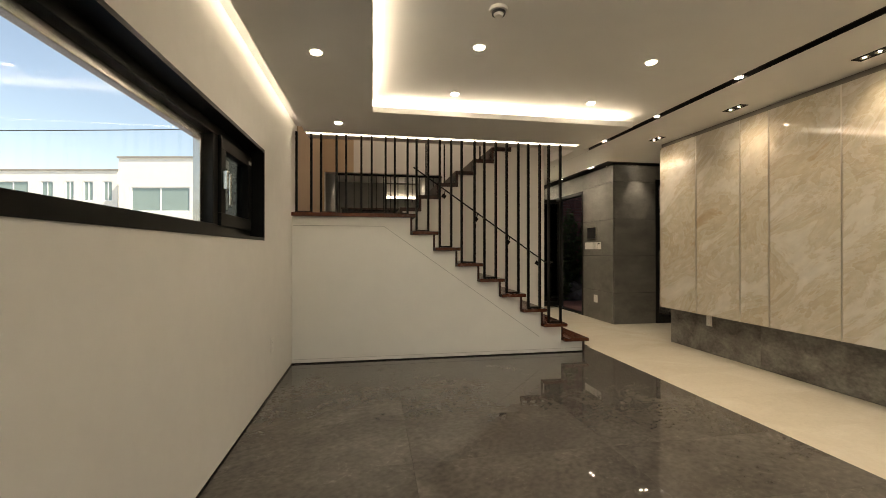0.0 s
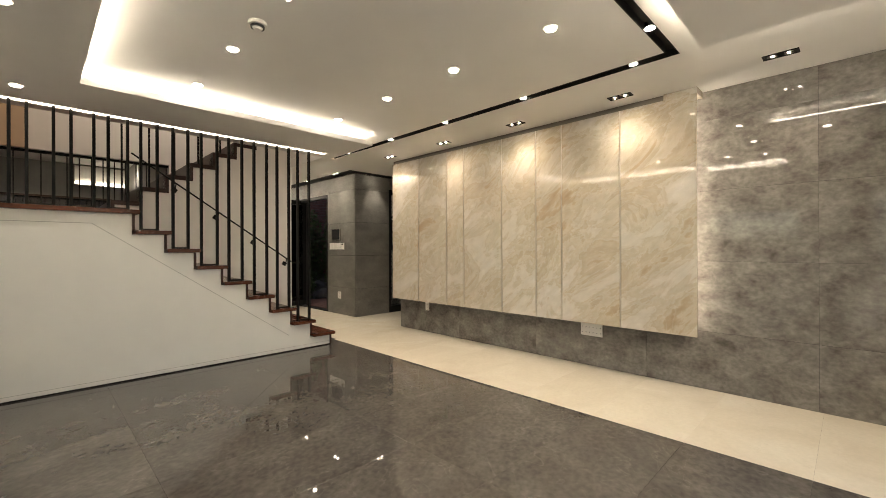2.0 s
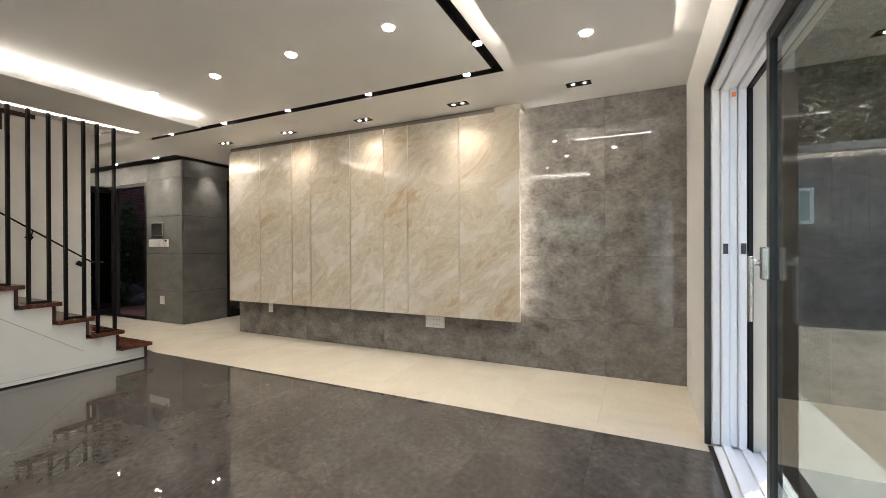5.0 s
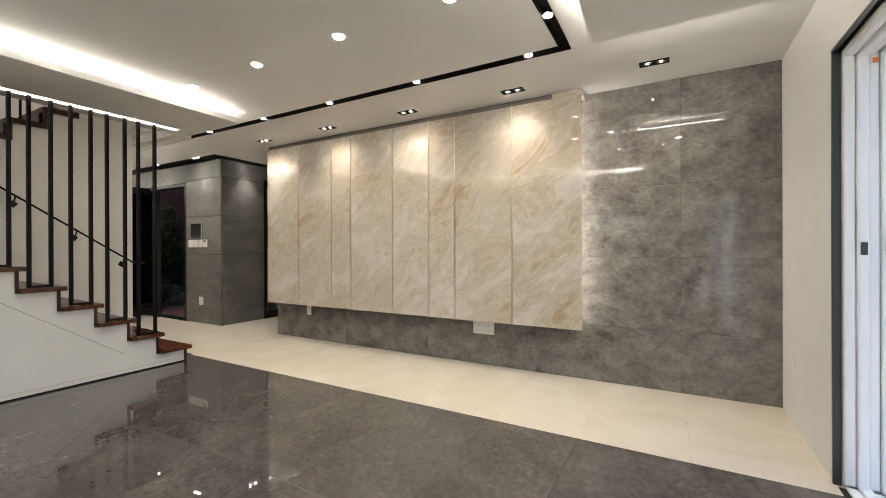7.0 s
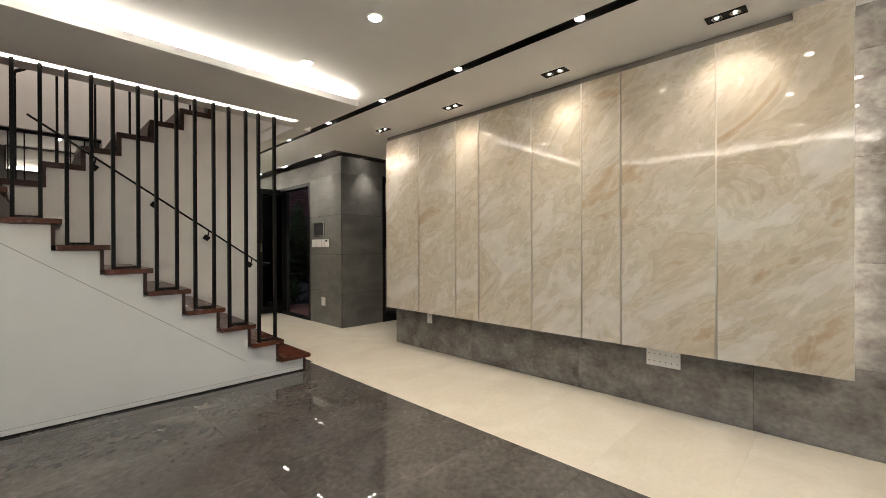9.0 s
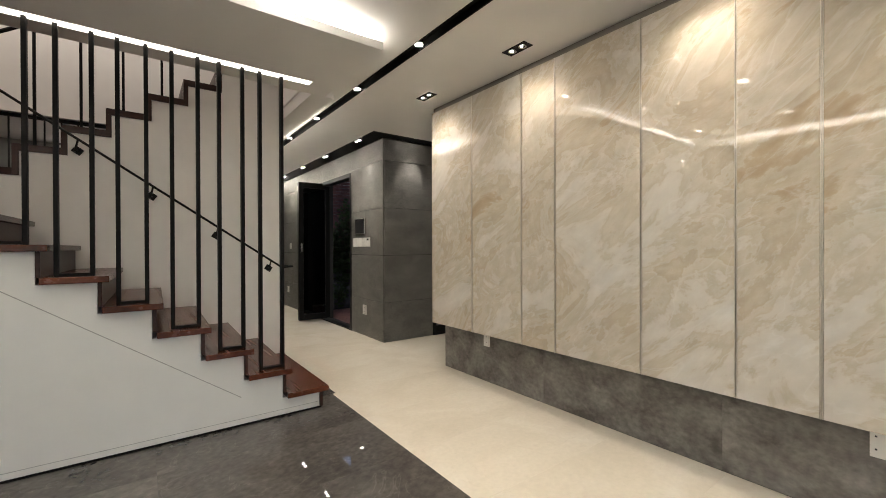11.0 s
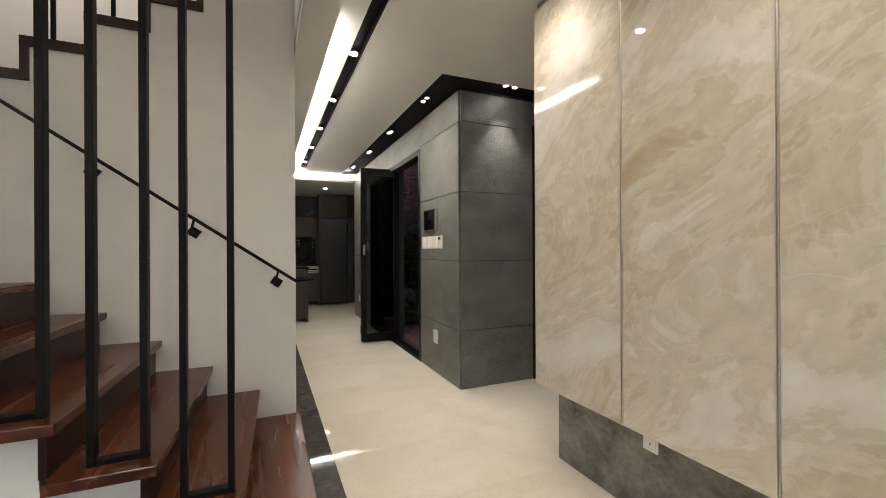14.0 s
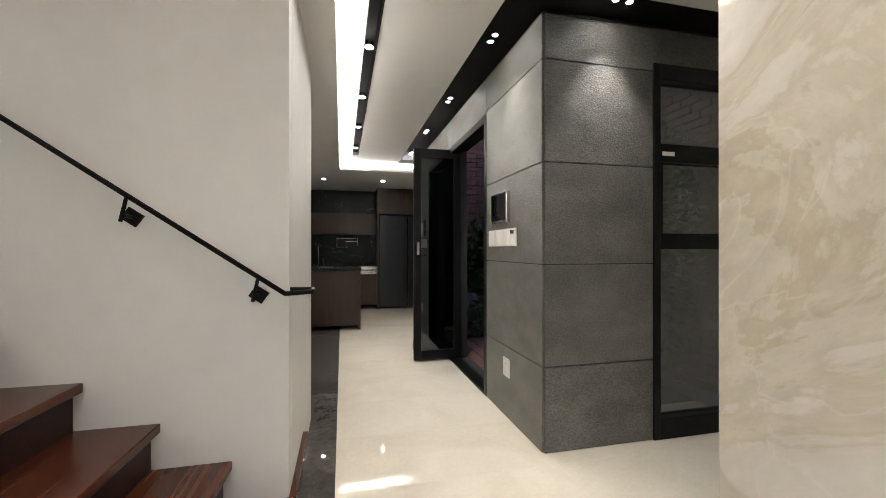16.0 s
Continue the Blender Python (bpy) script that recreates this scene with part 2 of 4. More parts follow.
CHROME = material("chrome", (0.8, 0.8, 0.8), 0.08, metal=1.0)
GLOW = material("lamp_glow", (1.0, 0.94, 0.84), 0.5, emit=60.0)
LED_GLOW = material("led_diffuser", (1.0, 0.93, 0.82), 0.5, emit=3.0)
SCREEN = material("dark_screen", (0.008, 0.008, 0.01), 0.06, coat=1.0)
WOOD = material("mahogany", (0.086, 0.0235, 0.0105), 0.25, var=0.62, scale=3.2, rough_var=0.04, bump=0.04, bump_scale=30, per_object=5.0, stretch=(8.0, 0.35, 8.0), spec=0.4)
# darker than the lower treads; for risers, upper flight and raised floor
WOOD_DARKER = material("mahogany_darker", (0.034, 0.0125, 0.008), 0.4, spec=0.3, var=0.4, scale=10, per_object=5.0, stretch=(0.8, 6.0, 6.0))
DARK_WOOD = material("walnut_cabinet", (0.045, 0.025, 0.015), 0.4, var=0.35, scale=8, per_object=3.0, stretch=(8, 8, 0.6))
FRIDGE = material("dark_steel", (0.06, 0.06, 0.065), 0.35, metal=0.6, var=0.08, scale=40, stretch=(20, 20, 1))
BLACK_STONE = stone("black_marble", [(0.36, (0.006, 0.008, 0.008)), (0.64, (0.016, 0.02, 0.02))], 1.6, 0.24, spec=0.22, vein=(0.22, 0.24, 0.235), vein_amount=0.5, vein_width=0.006, vein_scale=1.1)
ONYX = stone("beige_onyx", [(0.27, (0.345, 0.255, 0.16)), (0.365, (0.425, 0.345, 0.245)), (0.39, (0.49, 0.43, 0.342)), (0.455, (0.435, 0.368, 0.275)), (0.48, (0.505, 0.455, 0.375)), (0.535, (0.465, 0.407, 0.32)), (0.565, (0.535, 0.49, 0.42)), (0.70, (0.575, 0.545, 0.495))], 2.3, 0.022, distort=0.6, vein=(0.62, 0.59, 0.545), vein_amount=0.6, vein_width=0.014, vein_scale=2.8, fine=0.09, rot=(-36, 0, 0), stretch=(1, 0.62, 1.25), grain_scale=14, shift=0.5, lift=0.02, spec=0.28)
# dark brown-grey that carries the shade of the gap over the panels
RECESS_SHADE = material("gap_shade_colour", (0.17, 0.15, 0.125), 0.7, var=0.08, scale=12)
GREY_TILE = stone("grey_stone_tile", [(0.32, (0.098, 0.089, 0.078)), (0.40, (0.140, 0.128, 0.114)), (0.50, (0.172, 0.159, 0.143)), (0.68, (0.232, 0.217, 0.197))], 6.5, 0.022, distort=0.25, vein=(0.36, 0.34, 0.31), vein_amount=0.25, vein_width=0.005, vein_scale=7, fine=0.24, stretch=(1, 0.8, 1.1), grain_scale=34, spec=0.38)
DARK_FLOOR = stone("polished_grey_marble_tile", [(0.34, (0.068, 0.060, 0.053)), (0.46, (0.083, 0.073, 0.065)), (0.56, (0.096, 0.086, 0.076)), (0.70, (0.128, 0.115, 0.102))], 2.1, 0.02, distort=0.6, vein=(0.30, 0.275, 0.245), vein_amount=0.32, vein_width=0.006, vein_scale=3.4, fine=0.28, rot=(0, 0, 28), stretch=(0.9, 1.1, 1), coat=0.0, grain_scale=30, spec=0.55)
PALE_FLOOR = stone("cream_marble_tile", [(0.3, (0.63, 0.56, 0.445)), (0.5, (0.68, 0.61, 0.495)), (0.7, (0.72, 0.66, 0.55))], 1.6, 0.05, distort=1.0, vein=(0.5, 0.41, 0.29), vein_amount=0.35, vein_width=0.004, vein_scale=3.0, fine=0.04, coat=0.0, spec=0.22)
PILLAR_TILE = stone("flamed_dark_stone", [(0.36, (0.108, 0.103, 0.092)), (0.5, (0.136, 0.129, 0.115)), (0.64, (0.168, 0.159, 0.143))], 3.0, 0.38, distort=0.3, fine=0.5, bump=0.75, grain_scale=85, stretch=(1, 1, 1.7))
GROUT = material("dark_grout", (0.035, 0.032, 0.03), 0.8, var=0.1, scale=30)
GROOVE = material("groove_shadow_line", (0.42, 0.41, 0.39), 0.6, var=0.05, scale=20)
ORANGE = material("orange_sticker", (0.8, 0.2, 0.05), 0.5)
GROUT_PALE = material("pale_grout", (0.5, 0.44, 0.34), 0.8, var=0.1, scale=30)
BRICK = material("red_brick", (0.155, 0.078, 0.072), 0.85, var=0.5, scale=12, bump=0.5, bump_scale=60, per_object=9.0)
MORTAR = material("mortar", (0.22, 0.20, 0.19), 0.9, var=0.2, scale=20)
ROCK = material("grey_rock", (0.10, 0.10, 0.105), 0.8, var=0.35, scale=7, bump=0.6, bump_scale=20, per_object=4.0)
CONCRETE = material("concrete", (0.33, 0.32, 0.30), 0.85, var=0.15, scale=6, bump=0.2, bump_scale=60)
RENDER_WHITE = material("white_facade", (0.90, 0.89, 0.84), 0.8, var=0.04, scale=0.8)
CREAM_FACADE = material("cream_facade", (0.66, 0.61, 0.52), 0.8, var=0.06, scale=3, bump=0.15, bump_scale=90)
FACADE_GLASS = material("facade_window_glass", (0.26, 0.36, 0.35), 0.12, coat=0.5)
LEAF = material("leaf", (0.05, 0.085, 0.025), 0.55, var=0.4, scale=3, per_object=5.0)
YELLOW_LEAF = material("yellow_leaf", (0.16, 0.15, 0.03), 0.55, var=0.4, scale=3)
GREY_BRICK = material("grey_brick", (0.17, 0.17, 0.175), 0.85, var=0.35, scale=5, bump=0.4, bump_scale=40)
PALE_PAVING = material("pale_paving", (0.34, 0.33, 0.31), 0.8, var=0.12, scale=5, bump=0.2, bump_scale=60)
GARDEN_SOIL = material("garden_soil", (0.17, 0.14, 0.11), 0.95, var=0.35, scale=3, bump=0.6, bump_scale=14)
TAN_WALL = material("tan_wallpaper", (0.52, 0.39, 0.27), 0.65, var=0.05, scale=8, bump=0.1, bump_scale=200)
SOIL = material("soil", (0.05, 0.04, 0.03), 0.9, var=0.3, scale=12, bump=0.5, bump_scale=30)
GROUND = material("ground_paving", (0.24, 0.235, 0.22), 0.85, var=0.18, scale=0.9, bump=0.2, bump_scale=25)
DECK = material("red_timber_deck", (0.16, 0.075, 0.06), 0.6, var=0.35, scale=8, per_object=5.0, stretch=(0.7, 8, 8))
GLASS = glass_material("clear_glass")
TINTED = glass_material("tinted_glass", (0.68, 0.72, 0.70), 0.0, 0.19, 0.5)
DARK_GLASS = glass_material("dark_tinted_glass", (0.26, 0.28, 0.28), 0.02, 0.10, 0.5)

# ---- building helpers ----
BASE = {}


def box(bm, a, b, bevel=0.0):
    x0, y0, z0 = (min(p, q) for p, q in zip(a, b))
    x1, y1, z1 = (max(p, q) for p, q in zip(a, b))
    v = [bm.verts.new(p) for p in ((x0, y0, z0), (x1, y0, z0), (x1, y1, z0), (x0, y1, z0), (x0, y0, z1), (x1, y0, z1), (x1, y1, z1), (x0, y1, z1))]
    f = [bm.faces.new([v[i] for i in q]) for q in ((3, 2, 1, 0), (4, 5, 6, 7), (0, 1, 5, 4), (1, 2, 6, 5), (2, 3, 7, 6), (3, 0, 4, 7))]
    if bevel:
        edges = list({e for face in f for e in face.edges})
        bmesh.ops.bevel(bm, geom=edges, offset=bevel, segments=2, profile=0.5, affect="EDGES")
    return bm


def boxes(*pairs, bevel=0.0):
    bm = bmesh.new()
    for a, b in pairs:
        box(bm, a, b, bevel)
    return bm


def rod(bm, a, b, r, n=12, r2=None):
    """A round bar from a to b."""
    a, b = Vector(a), Vector(b)
    m = Matrix.Translation((a + b) / 2) @ (b - a).to_track_quat("Z", "Y").to_matrix().to_4x4()
    bmesh.ops.create_cone(bm, cap_ends=True, segments=n, radius1=r, radius2=r if r2 is None else r2, depth=(b - a).length, matrix=m)
    return bm


def prism(bm, pts, axis, lo, hi):
    """Extrudes an outline of (u, v) pairs along an axis."""
    put = {"x": lambda u, v, w: (w, u, v), "y": lambda u, v, w: (u, w, v), "z": lambda u, v, w: (u, v, w)}[axis]
    a = [bm.verts.new(put(u, v, lo)) for u, v in pts]
    b = [bm.verts.new(put(u, v, hi)) for u, v in pts]
    n = len(pts)
    faces = [bm.faces.new(a[::-1]), bm.faces.new(b)] + [bm.faces.new((a[i], a[(i + 1) % n], b[(i + 1) % n], b[i])) for i in range(n)]
    bmesh.ops.recalc_face_normals(bm, faces=faces)
    return bm


def mesh_of(name, bm, mat):
    bmesh.ops.recalc_face_normals(bm, faces=bm.faces)
    me = bpy.data.meshes.new(name)
    bm.to_mesh(me)
    bm.free()
    me.materials.append(mat)
    return me


def structure(name, bm, mat, label=""):
    return tagged(new(name, mesh_of(name, bm, mat)), label, "", "", "structure")


def thing(name, x, y, z, label, category, group=""):
    ob = new(name)
    ob.location = (x, y, z)
    ob.empty_display_size = 0.1
    BASE[ob] = Vector((x, y, z))
    return tagged(ob, label, category, group)


def part(name, bm, mat, parent, label=""):
    ob = new(name, mesh_of(name, bm, mat))
    ob.parent = parent
    if parent in BASE:
        ob.matrix_parent_inverse = Matrix.Translation(-BASE[parent])
    return tagged(ob, label)


def solo(name, bm, mat, label, category, group=""):
    return tagged(new(name, mesh_of(name, bm, mat)), label, category, group)


def piece(name, me, parent, loc, rz=0.0):
    ob = new(name, me)
    ob.parent = parent
    if parent in BASE:
        ob.matrix_parent_inverse = Matrix.Translation(-BASE[parent])
    ob.location = loc
    ob.rotation_euler = (0, 0, rz)
    return ob


def smooth(ob):
    for p in ob.data.polygons:
        p.use_smooth = True
    return ob

# ---- floors ----
floor = structure("floor", boxes(((W - 0.25, S - 0.3, -0.25), (6.2, 12.9, -0.012))), GROUT, "grey and cream polished stone tile floor")

# ---- west wall with its strip window ----
WY0, WY1, WZ0, WZ1 = 0.30, 3.37, 1.268, 1.958
structure("wall_west", boxes(
    ((W - 0.195, S - 0.3, -0.2), (W, 6.9, WZ0)), ((W - 0.195, S - 0.3, WZ1), (W, 6.9, 5.2)),
    ((W - 0.195, S - 0.3, WZ0), (W, WY0, WZ1)), ((W - 0.195, WY1, WZ0), (W, 6.9, WZ1))), PLASTER, "white papered wall")
win = thing("window_1", W - 0.1, (WY0 + WY1) / 2, WZ0, "long black aluminium strip window with a small casement", "window")
win["kind"] = "structure"
part("window_lining", boxes(
    ((W - 0.19, WY0, WZ1 - 0.018), (W + 0.006, WY1, WZ1 + 0.004)), ((W - 0.19, WY0, WZ0 - 0.004), (W + 0.006, WY1, WZ0 + 0.018)),
    ((W - 0.19, WY1 - 0.018, WZ0 + 0.018), (W + 0.006, WY1 + 0.004, WZ1 - 0.018)), ((W - 0.19, WY0 - 0.004, WZ0 + 0.018), (W + 0.006, WY0 + 0.018, WZ1 - 0.018))), BLACK_FRAME, win)
FX0, FX1, MY = W - 0.165, W - 0.095, 2.62
part("window_frame", boxes(
    ((FX0, WY0 + 0.018, WZ1 - 0.078), (FX1, WY1 - 0.018, WZ1 - 0.018)), ((FX0, WY0 + 0.018, WZ0 + 0.018), (FX1, WY1 - 0.018, WZ0 + 0.078)),
    ((FX0, WY0 + 0.018, WZ0 + 0.078), (FX1, WY0 + 0.07, WZ1 - 0.078)), ((FX0, WY1 - 0.06, WZ0 + 0.078), (FX1, WY1 - 0.018, WZ1 - 0.078)),
    ((FX0, MY, WZ0 + 0.078), (FX1, MY + 0.075, WZ1 - 0.078)), bevel=0.004), BLACK_FRAME, win)
part("glazing_bead", boxes(
    ((FX0 - 0.02, WY0 + 0.07, WZ1 - 0.125), (FX0 + 0.02, MY, WZ1 - 0.078)), ((FX0 - 0.02, MY - 0.055, WZ0 + 0.078), (FX0 + 0.02, MY, WZ1 - 0.125)), bevel=0.003), METAL, win, "grey metal glazing bead")
pane = part("pane", boxes(((FX0 + 0.028, WY0 + 0.05, WZ0 + 0.06), (FX0 + 0.034, MY, WZ1 - 0.06))), GLASS, win, "clear window pane")
pane.visible_shadow = False
sash = part("casement", boxes(
    ((FX1 - 0.03, MY + 0.07, WZ1 - 0.15), (FX1 + 0.02, WY1 - 0.05, WZ1 - 0.07)), ((FX1 - 0.03, MY + 0.07, WZ0 + 0.07), (FX1 + 0.02, WY1 - 0.05, WZ0 + 0.15)),
    ((FX1 - 0.03, MY + 0.07, WZ0 + 0.15), (FX1 + 0.02, MY + 0.15, WZ1 - 0.15)), ((FX1 - 0.03, WY1 - 0.13, WZ0 + 0.15), (FX1 + 0.02, WY1 - 0.05, WZ1 - 0.15)), bevel=0.004), BLACK_FRAME, win)
pane = part("pane", boxes(((FX0 + 0.04, MY + 0.14, WZ0 + 0.14), (FX0 + 0.046, WY1 - 0.12, WZ1 - 0.14))), DARK_GLASS, sash)
pane.visible_shadow = False
part("window_handle", boxes(((FX1 + 0.02, MY + 0.09, 1.56), (FX1 + 0.05, MY + 0.13, 1.68)), ((FX1 + 0.05, MY + 0.095, 1.46), (FX1 + 0.065, MY + 0.125, 1.66)), bevel=0.005), METAL, sash, "silver window handle")
part("sticker", boxes(((FX1 + 0.02, WY1 - 0.125, WZ1 - 0.135), (FX1 + 0.022, WY1 - 0.065, WZ1 - 0.11))), WHITE_PLASTIC, sash, "small white sticker")

# ---- south wall with the sliding door ----
DX0, DX1, DZ = -0.42, 2.93, 2.14
structure("wall_south", boxes(
    ((DX1, S - 0.30, -0.2), (E + 1.6, S, 2.75)), ((DX0, S - 0.30, DZ), (DX1, S, 2.75)), ((W, S - 0.30, -0.2), (DX0, S, 2.75))), PLASTER, "white papered wall")
structure("wall_south_outside", boxes(((DX1 - 0.04, S - 0.42, -0.2), (DX1 - 0.001, S - 0.216, DZ)), ((DX1 - 0.04, S - 0.42, -0.2), (DX1 + 0.019, S - 0.305, DZ)), ((DX1 + 0.02, S - 0.42, -0.2), (E + 1.6, S - 0.305, 3.2)), ((DX0 - 0.8, S - 0.36, DZ + 0.05), (DX1 + 0.02, S - 0.305, 3.2))), CREAM_FACADE, "cream rendered outside wall")
door = thing("door_1", (DX0 + DX1) / 2, S - 0.15, 0, "open white and dark grey sliding terrace door", "sliding door")
door["kind"] = "structure"
part("door_trim", boxes(
    ((DX1 - 0.004, S - 0.02, 0), (DX1 + 0.016, S + 0.012, DZ + 0.018)), ((DX0, S - 0.02, DZ), (DX1 - 0.004, S + 0.012, DZ + 0.018)), ((DX0 - 0.026, S - 0.02, 0), (DX0, S + 0.012, DZ + 0.03))), DARK_GREY_FRAME, door, "dark grey door trim")
ribs = []
for i in range(4):
    y0 = S - 0.022 - i * 0.042
    d = 0.03 if i % 2 else 0.012
    ribs += [((DX1 - 0.03 - d, y0 - 0.041, 0.02), (DX1 - 0.004, y0, DZ)), ((DX0, y0 - 0.041, DZ - 0.03 - d), (DX1 - 0.03, y0, DZ))]
part("jamb", boxes(*ribs, bevel=0.009), WHITE_PVC, door, "white ribbed plastic door jamb")
track = part("sill_track", boxes(*[((DX0, S - 0.026 - i * 0.045 - 0.043, 0.0), (DX1 - 0.03, S - 0.026 - i * 0.045, 0.03 if i % 2 else 0.012)) for i in range(6)], bevel=0.003), WHITE_PVC, door, "white ribbed sill track")
part("sticker", boxes(((DX1 - 0.0645, S - 0.135, DZ - 0.10), (DX1 - 0.0622, S - 0.115, DZ - 0.075))), ORANGE, door, "small orange sticker")
part("gasket", boxes(((DX1 - 0.066, S - 0.214, 0.02), (DX1 - 0.002, S - 0.194, DZ - 0.066)), ((DX0, S - 0.214, DZ - 0.066), (DX1 - 0.002, S - 0.194, DZ - 0.002))), BLACK_FRAME, door)
for z in (1.17,):
    for y in (S - 0.085, S - 0.17):
        part("latch_plate", boxes(((DX1 - 0.068, y - 0.012, z - 0.03), (DX1 - 0.04, y + 0.012, z + 0.03)), bevel=0.002), DARK_GREY_FRAME, door)


def sliding_leaf(x0, x1, y, handle):
    leaf = part("sliding_leaf", boxes(
        ((x0, y - 0.022, 0.03), (x0 + 0.05, y + 0.022, DZ - 0.03)), ((x1 - 0.05, y - 0.022, 0.03), (x1, y + 0.022, DZ - 0.03)),
        ((x0 + 0.05, y - 0.022, 0.03), (x1 - 0.05, y + 0.022, 0.09)), ((x0 + 0.05, y - 0.022, DZ - 0.09), (x1 - 0.05, y + 0.022, DZ - 0.03)), bevel=0.004), DARK_GREY_FRAME, door, "dark grey framed glass leaf")
    p = part("pane", boxes(((x0 + 0.04, y + 0.002, 0.08), (x1 - 0.04, y + 0.008, DZ - 0.08))), TINTED, leaf)
    p.visible_shadow = False
    if handle:
        part("handle", boxes(((x1 - 0.055, y + 0.022, 1.04), (x1 - 0.015, y + 0.05, 1.18)), ((x1 - 0.048, y + 0.05, 1.10), (x1 - 0.022, y + 0.085, 1.125)), ((x1 - 0.05, y + 0.075, 0.86), (x1 - 0.02, y + 0.095, 1.14)), bevel=0.006), METAL, leaf, "silver lever handle")
        part("lock_plate", boxes(((x1 - 0.01, y - 0.02, 1.2), (x1 + 0.004, y + 0.02, 1.27)), bevel=0.002), METAL, leaf)
    return leaf


sliding_leaf(0.80, 2.225, -0.87, True)
sliding_leaf(-0.40, 1.02, -0.95, False)

# ---- tiled east wall ----
wall_e = structure("wall_east", boxes(((E + 0.012, S, -0.2), (5.6, 4.762, 2.75))), GROUT, "grey stone tiled wall")
structure("wall_entry", boxes(((5.6, 4.6, -0.2), (5.8, 6.3, 2.75))), PLASTER, "white wall at the end of the recess")

# ---- pillar and court wall ----
PX, PY = 4.015, 6.018
BY0, BY1, BZ = 6.98, 8.22, 2.28
pillar = structure("wall_pillar", boxes(
    ((PX + 0.014, PY + 0.014, -0.2), (4.765, PY + 0.24, 2.62)), ((PX + 0.014, PY + 0.24, -0.2), (PX + 0.22, BY0 - 0.005, 2.62)),
    ((PX + 0.014, BY0 - 0.005, BZ), (PX + 0.22, BY1, 2.62)), ((PX + 0.014, BY1, -0.2), (PX + 0.22, 10.5, 2.62)),
    ((4.765, PY + 0.014, 2.35), (5.6, PY + 0.24, 2.62))), GROUT, "dark flamed stone clad pillar wall")

# ---- ceilings ----
structure("ceiling", boxes(
    ((W, 0.66, CEIL), (3.03, 4.72, 2.75)), ((W, S, CEIL), (3.03, 0.59, 2.75)), ((3.11, S, CEIL), (3.75, 12.9, 2.75)),
    ((3.75, S, CEIL), (5.6, 5.76, 2.75)), ((2.67, 4.72, CEIL), (3.03, 12.9, 2.75)), ((1.45, 6.872, CEIL), (2.67, 12.9, 2.75)),
    ((3.03, 9.9, CEIL), (3.11, 12.9, 2.75)), ((3.03, S, CEIL), (3.11, 0.59, 2.75)), ((3.75, 10.3, CEIL), (6.2, 12.9, 2.75)), ((W, 0.59, CEIL), (0.3, 0.66, 2.75))), CEILING_PAINT, "white painted ceiling")
structure("ceiling_slot", boxes(((3.03, 0.59, 2.60), (3.11, 9.9, 2.7)), ((0.3, 0.59, 2.60), (3.03, 0.66, 2.7)),
          ((3.028, 0.66, CEIL - 0.003), (3.034, 9.9, 2.6)), ((3.106, 0.59, CEIL - 0.003), (3.112, 9.9, 2.6)), ((0.3, 0.588, CEIL - 0.003), (3.03, 0.594, 2.6)), ((0.3, 0.656, CEIL - 0.003), (3.03, 0.662, 2.6))), BLACK_METAL, "black recessed light slot")
structure("ceiling_black_band", boxes(((3.75, 5.76, 2.595), (5.6, PY + 0.02, 2.7)), ((3.75, PY + 0.02, 2.595), (PX + 0.02, 10.3, 2.7))), BLACK_METAL, "black recessed ceiling band")
structure("trim_ceiling_edge", boxes(((PX - 0.006, PY - 0.006, 2.566), (PX + 0.0, 10.3, 2.578)), ((PX, PY - 0.006, 2.566), (5.6, PY, 2.578))), METAL, "thin metal edge on the pillar top")
# slab above the ceilings, out of view; added to stop sun leaking in
structure("roof", boxes(((W - 0.28, S - 0.3, 2.8), (5.8, 4.55, 2.95)), ((2.86, 4.55, 2.8), (5.8, PY + 0.0, 2.95)), ((2.86, PY, 2.8), (4.0, 13.0, 2.95)), ((1.45, 6.95, 2.8), (2.86, 13.0, 2.95)), ((4.0, 10.62, 2.8), (6.2, 13.0, 2.95))), CONCRETE, "unseen flat concrete slab added to block the sun")
structure("roof_upper", boxes(((W - 0.28, 4.4, 5.2), (3.2, 13, 5.4))), CEILING_PAINT, "white upper ceiling")


def slab(name, rects, label):
    out = []
    for x0, y0, x1, y1 in rects:
        out.append(((x0, y0, SLAB), (x1, y1, SLAB + 0.05)))
    return structure(name, boxes(*out), CEILING_PAINT, label)


slab("ceiling_slab_main", [(-0.50, 0.40, 0.20, 4.72), (0.20, 3.74, 2.78, 4.72), (-0.50, -0.53, 2.85, 0.40)], "white dropped ceiling slab with hidden strip light")
structure("ceiling_slab_hanger", boxes(((-0.38, -0.4, SLAB + 0.05), (0.05, 4.60, CEIL)), ((0.05, 3.95, SLAB + 0.05), (2.6, 4.60, CEIL)), ((0.05, -0.40, SLAB + 0.05), (2.7, 0.22, CEIL))), CEILING_PAINT, "white upstand of the ceiling slab")
slab("ceiling_slab_hall", [(2.67, 4.722, 2.85, 6.874), (1.62, 6.874, 2.85, 12.8), (2.85, YK, 4.9, 12.8)], "white dropped ceiling slab with hidden strip light")
structure("ceiling_slab_hall_hanger", boxes(((2.684, 4.73, SLAB + 0.05), (2.74, 6.876, CEIL)), ((1.62, 6.876, SLAB + 0.05), (2.70, 12.7, CEIL)), ((2.70, YK + 0.18, SLAB + 0.05), (4.9, 12.7, CEIL))), CEILING_PAINT, "white upstand of the ceiling slab")
strip = thing("strip_light", 1.08, 4.51, SLAB, "white strip light set in the slab above the stair", "strip light")
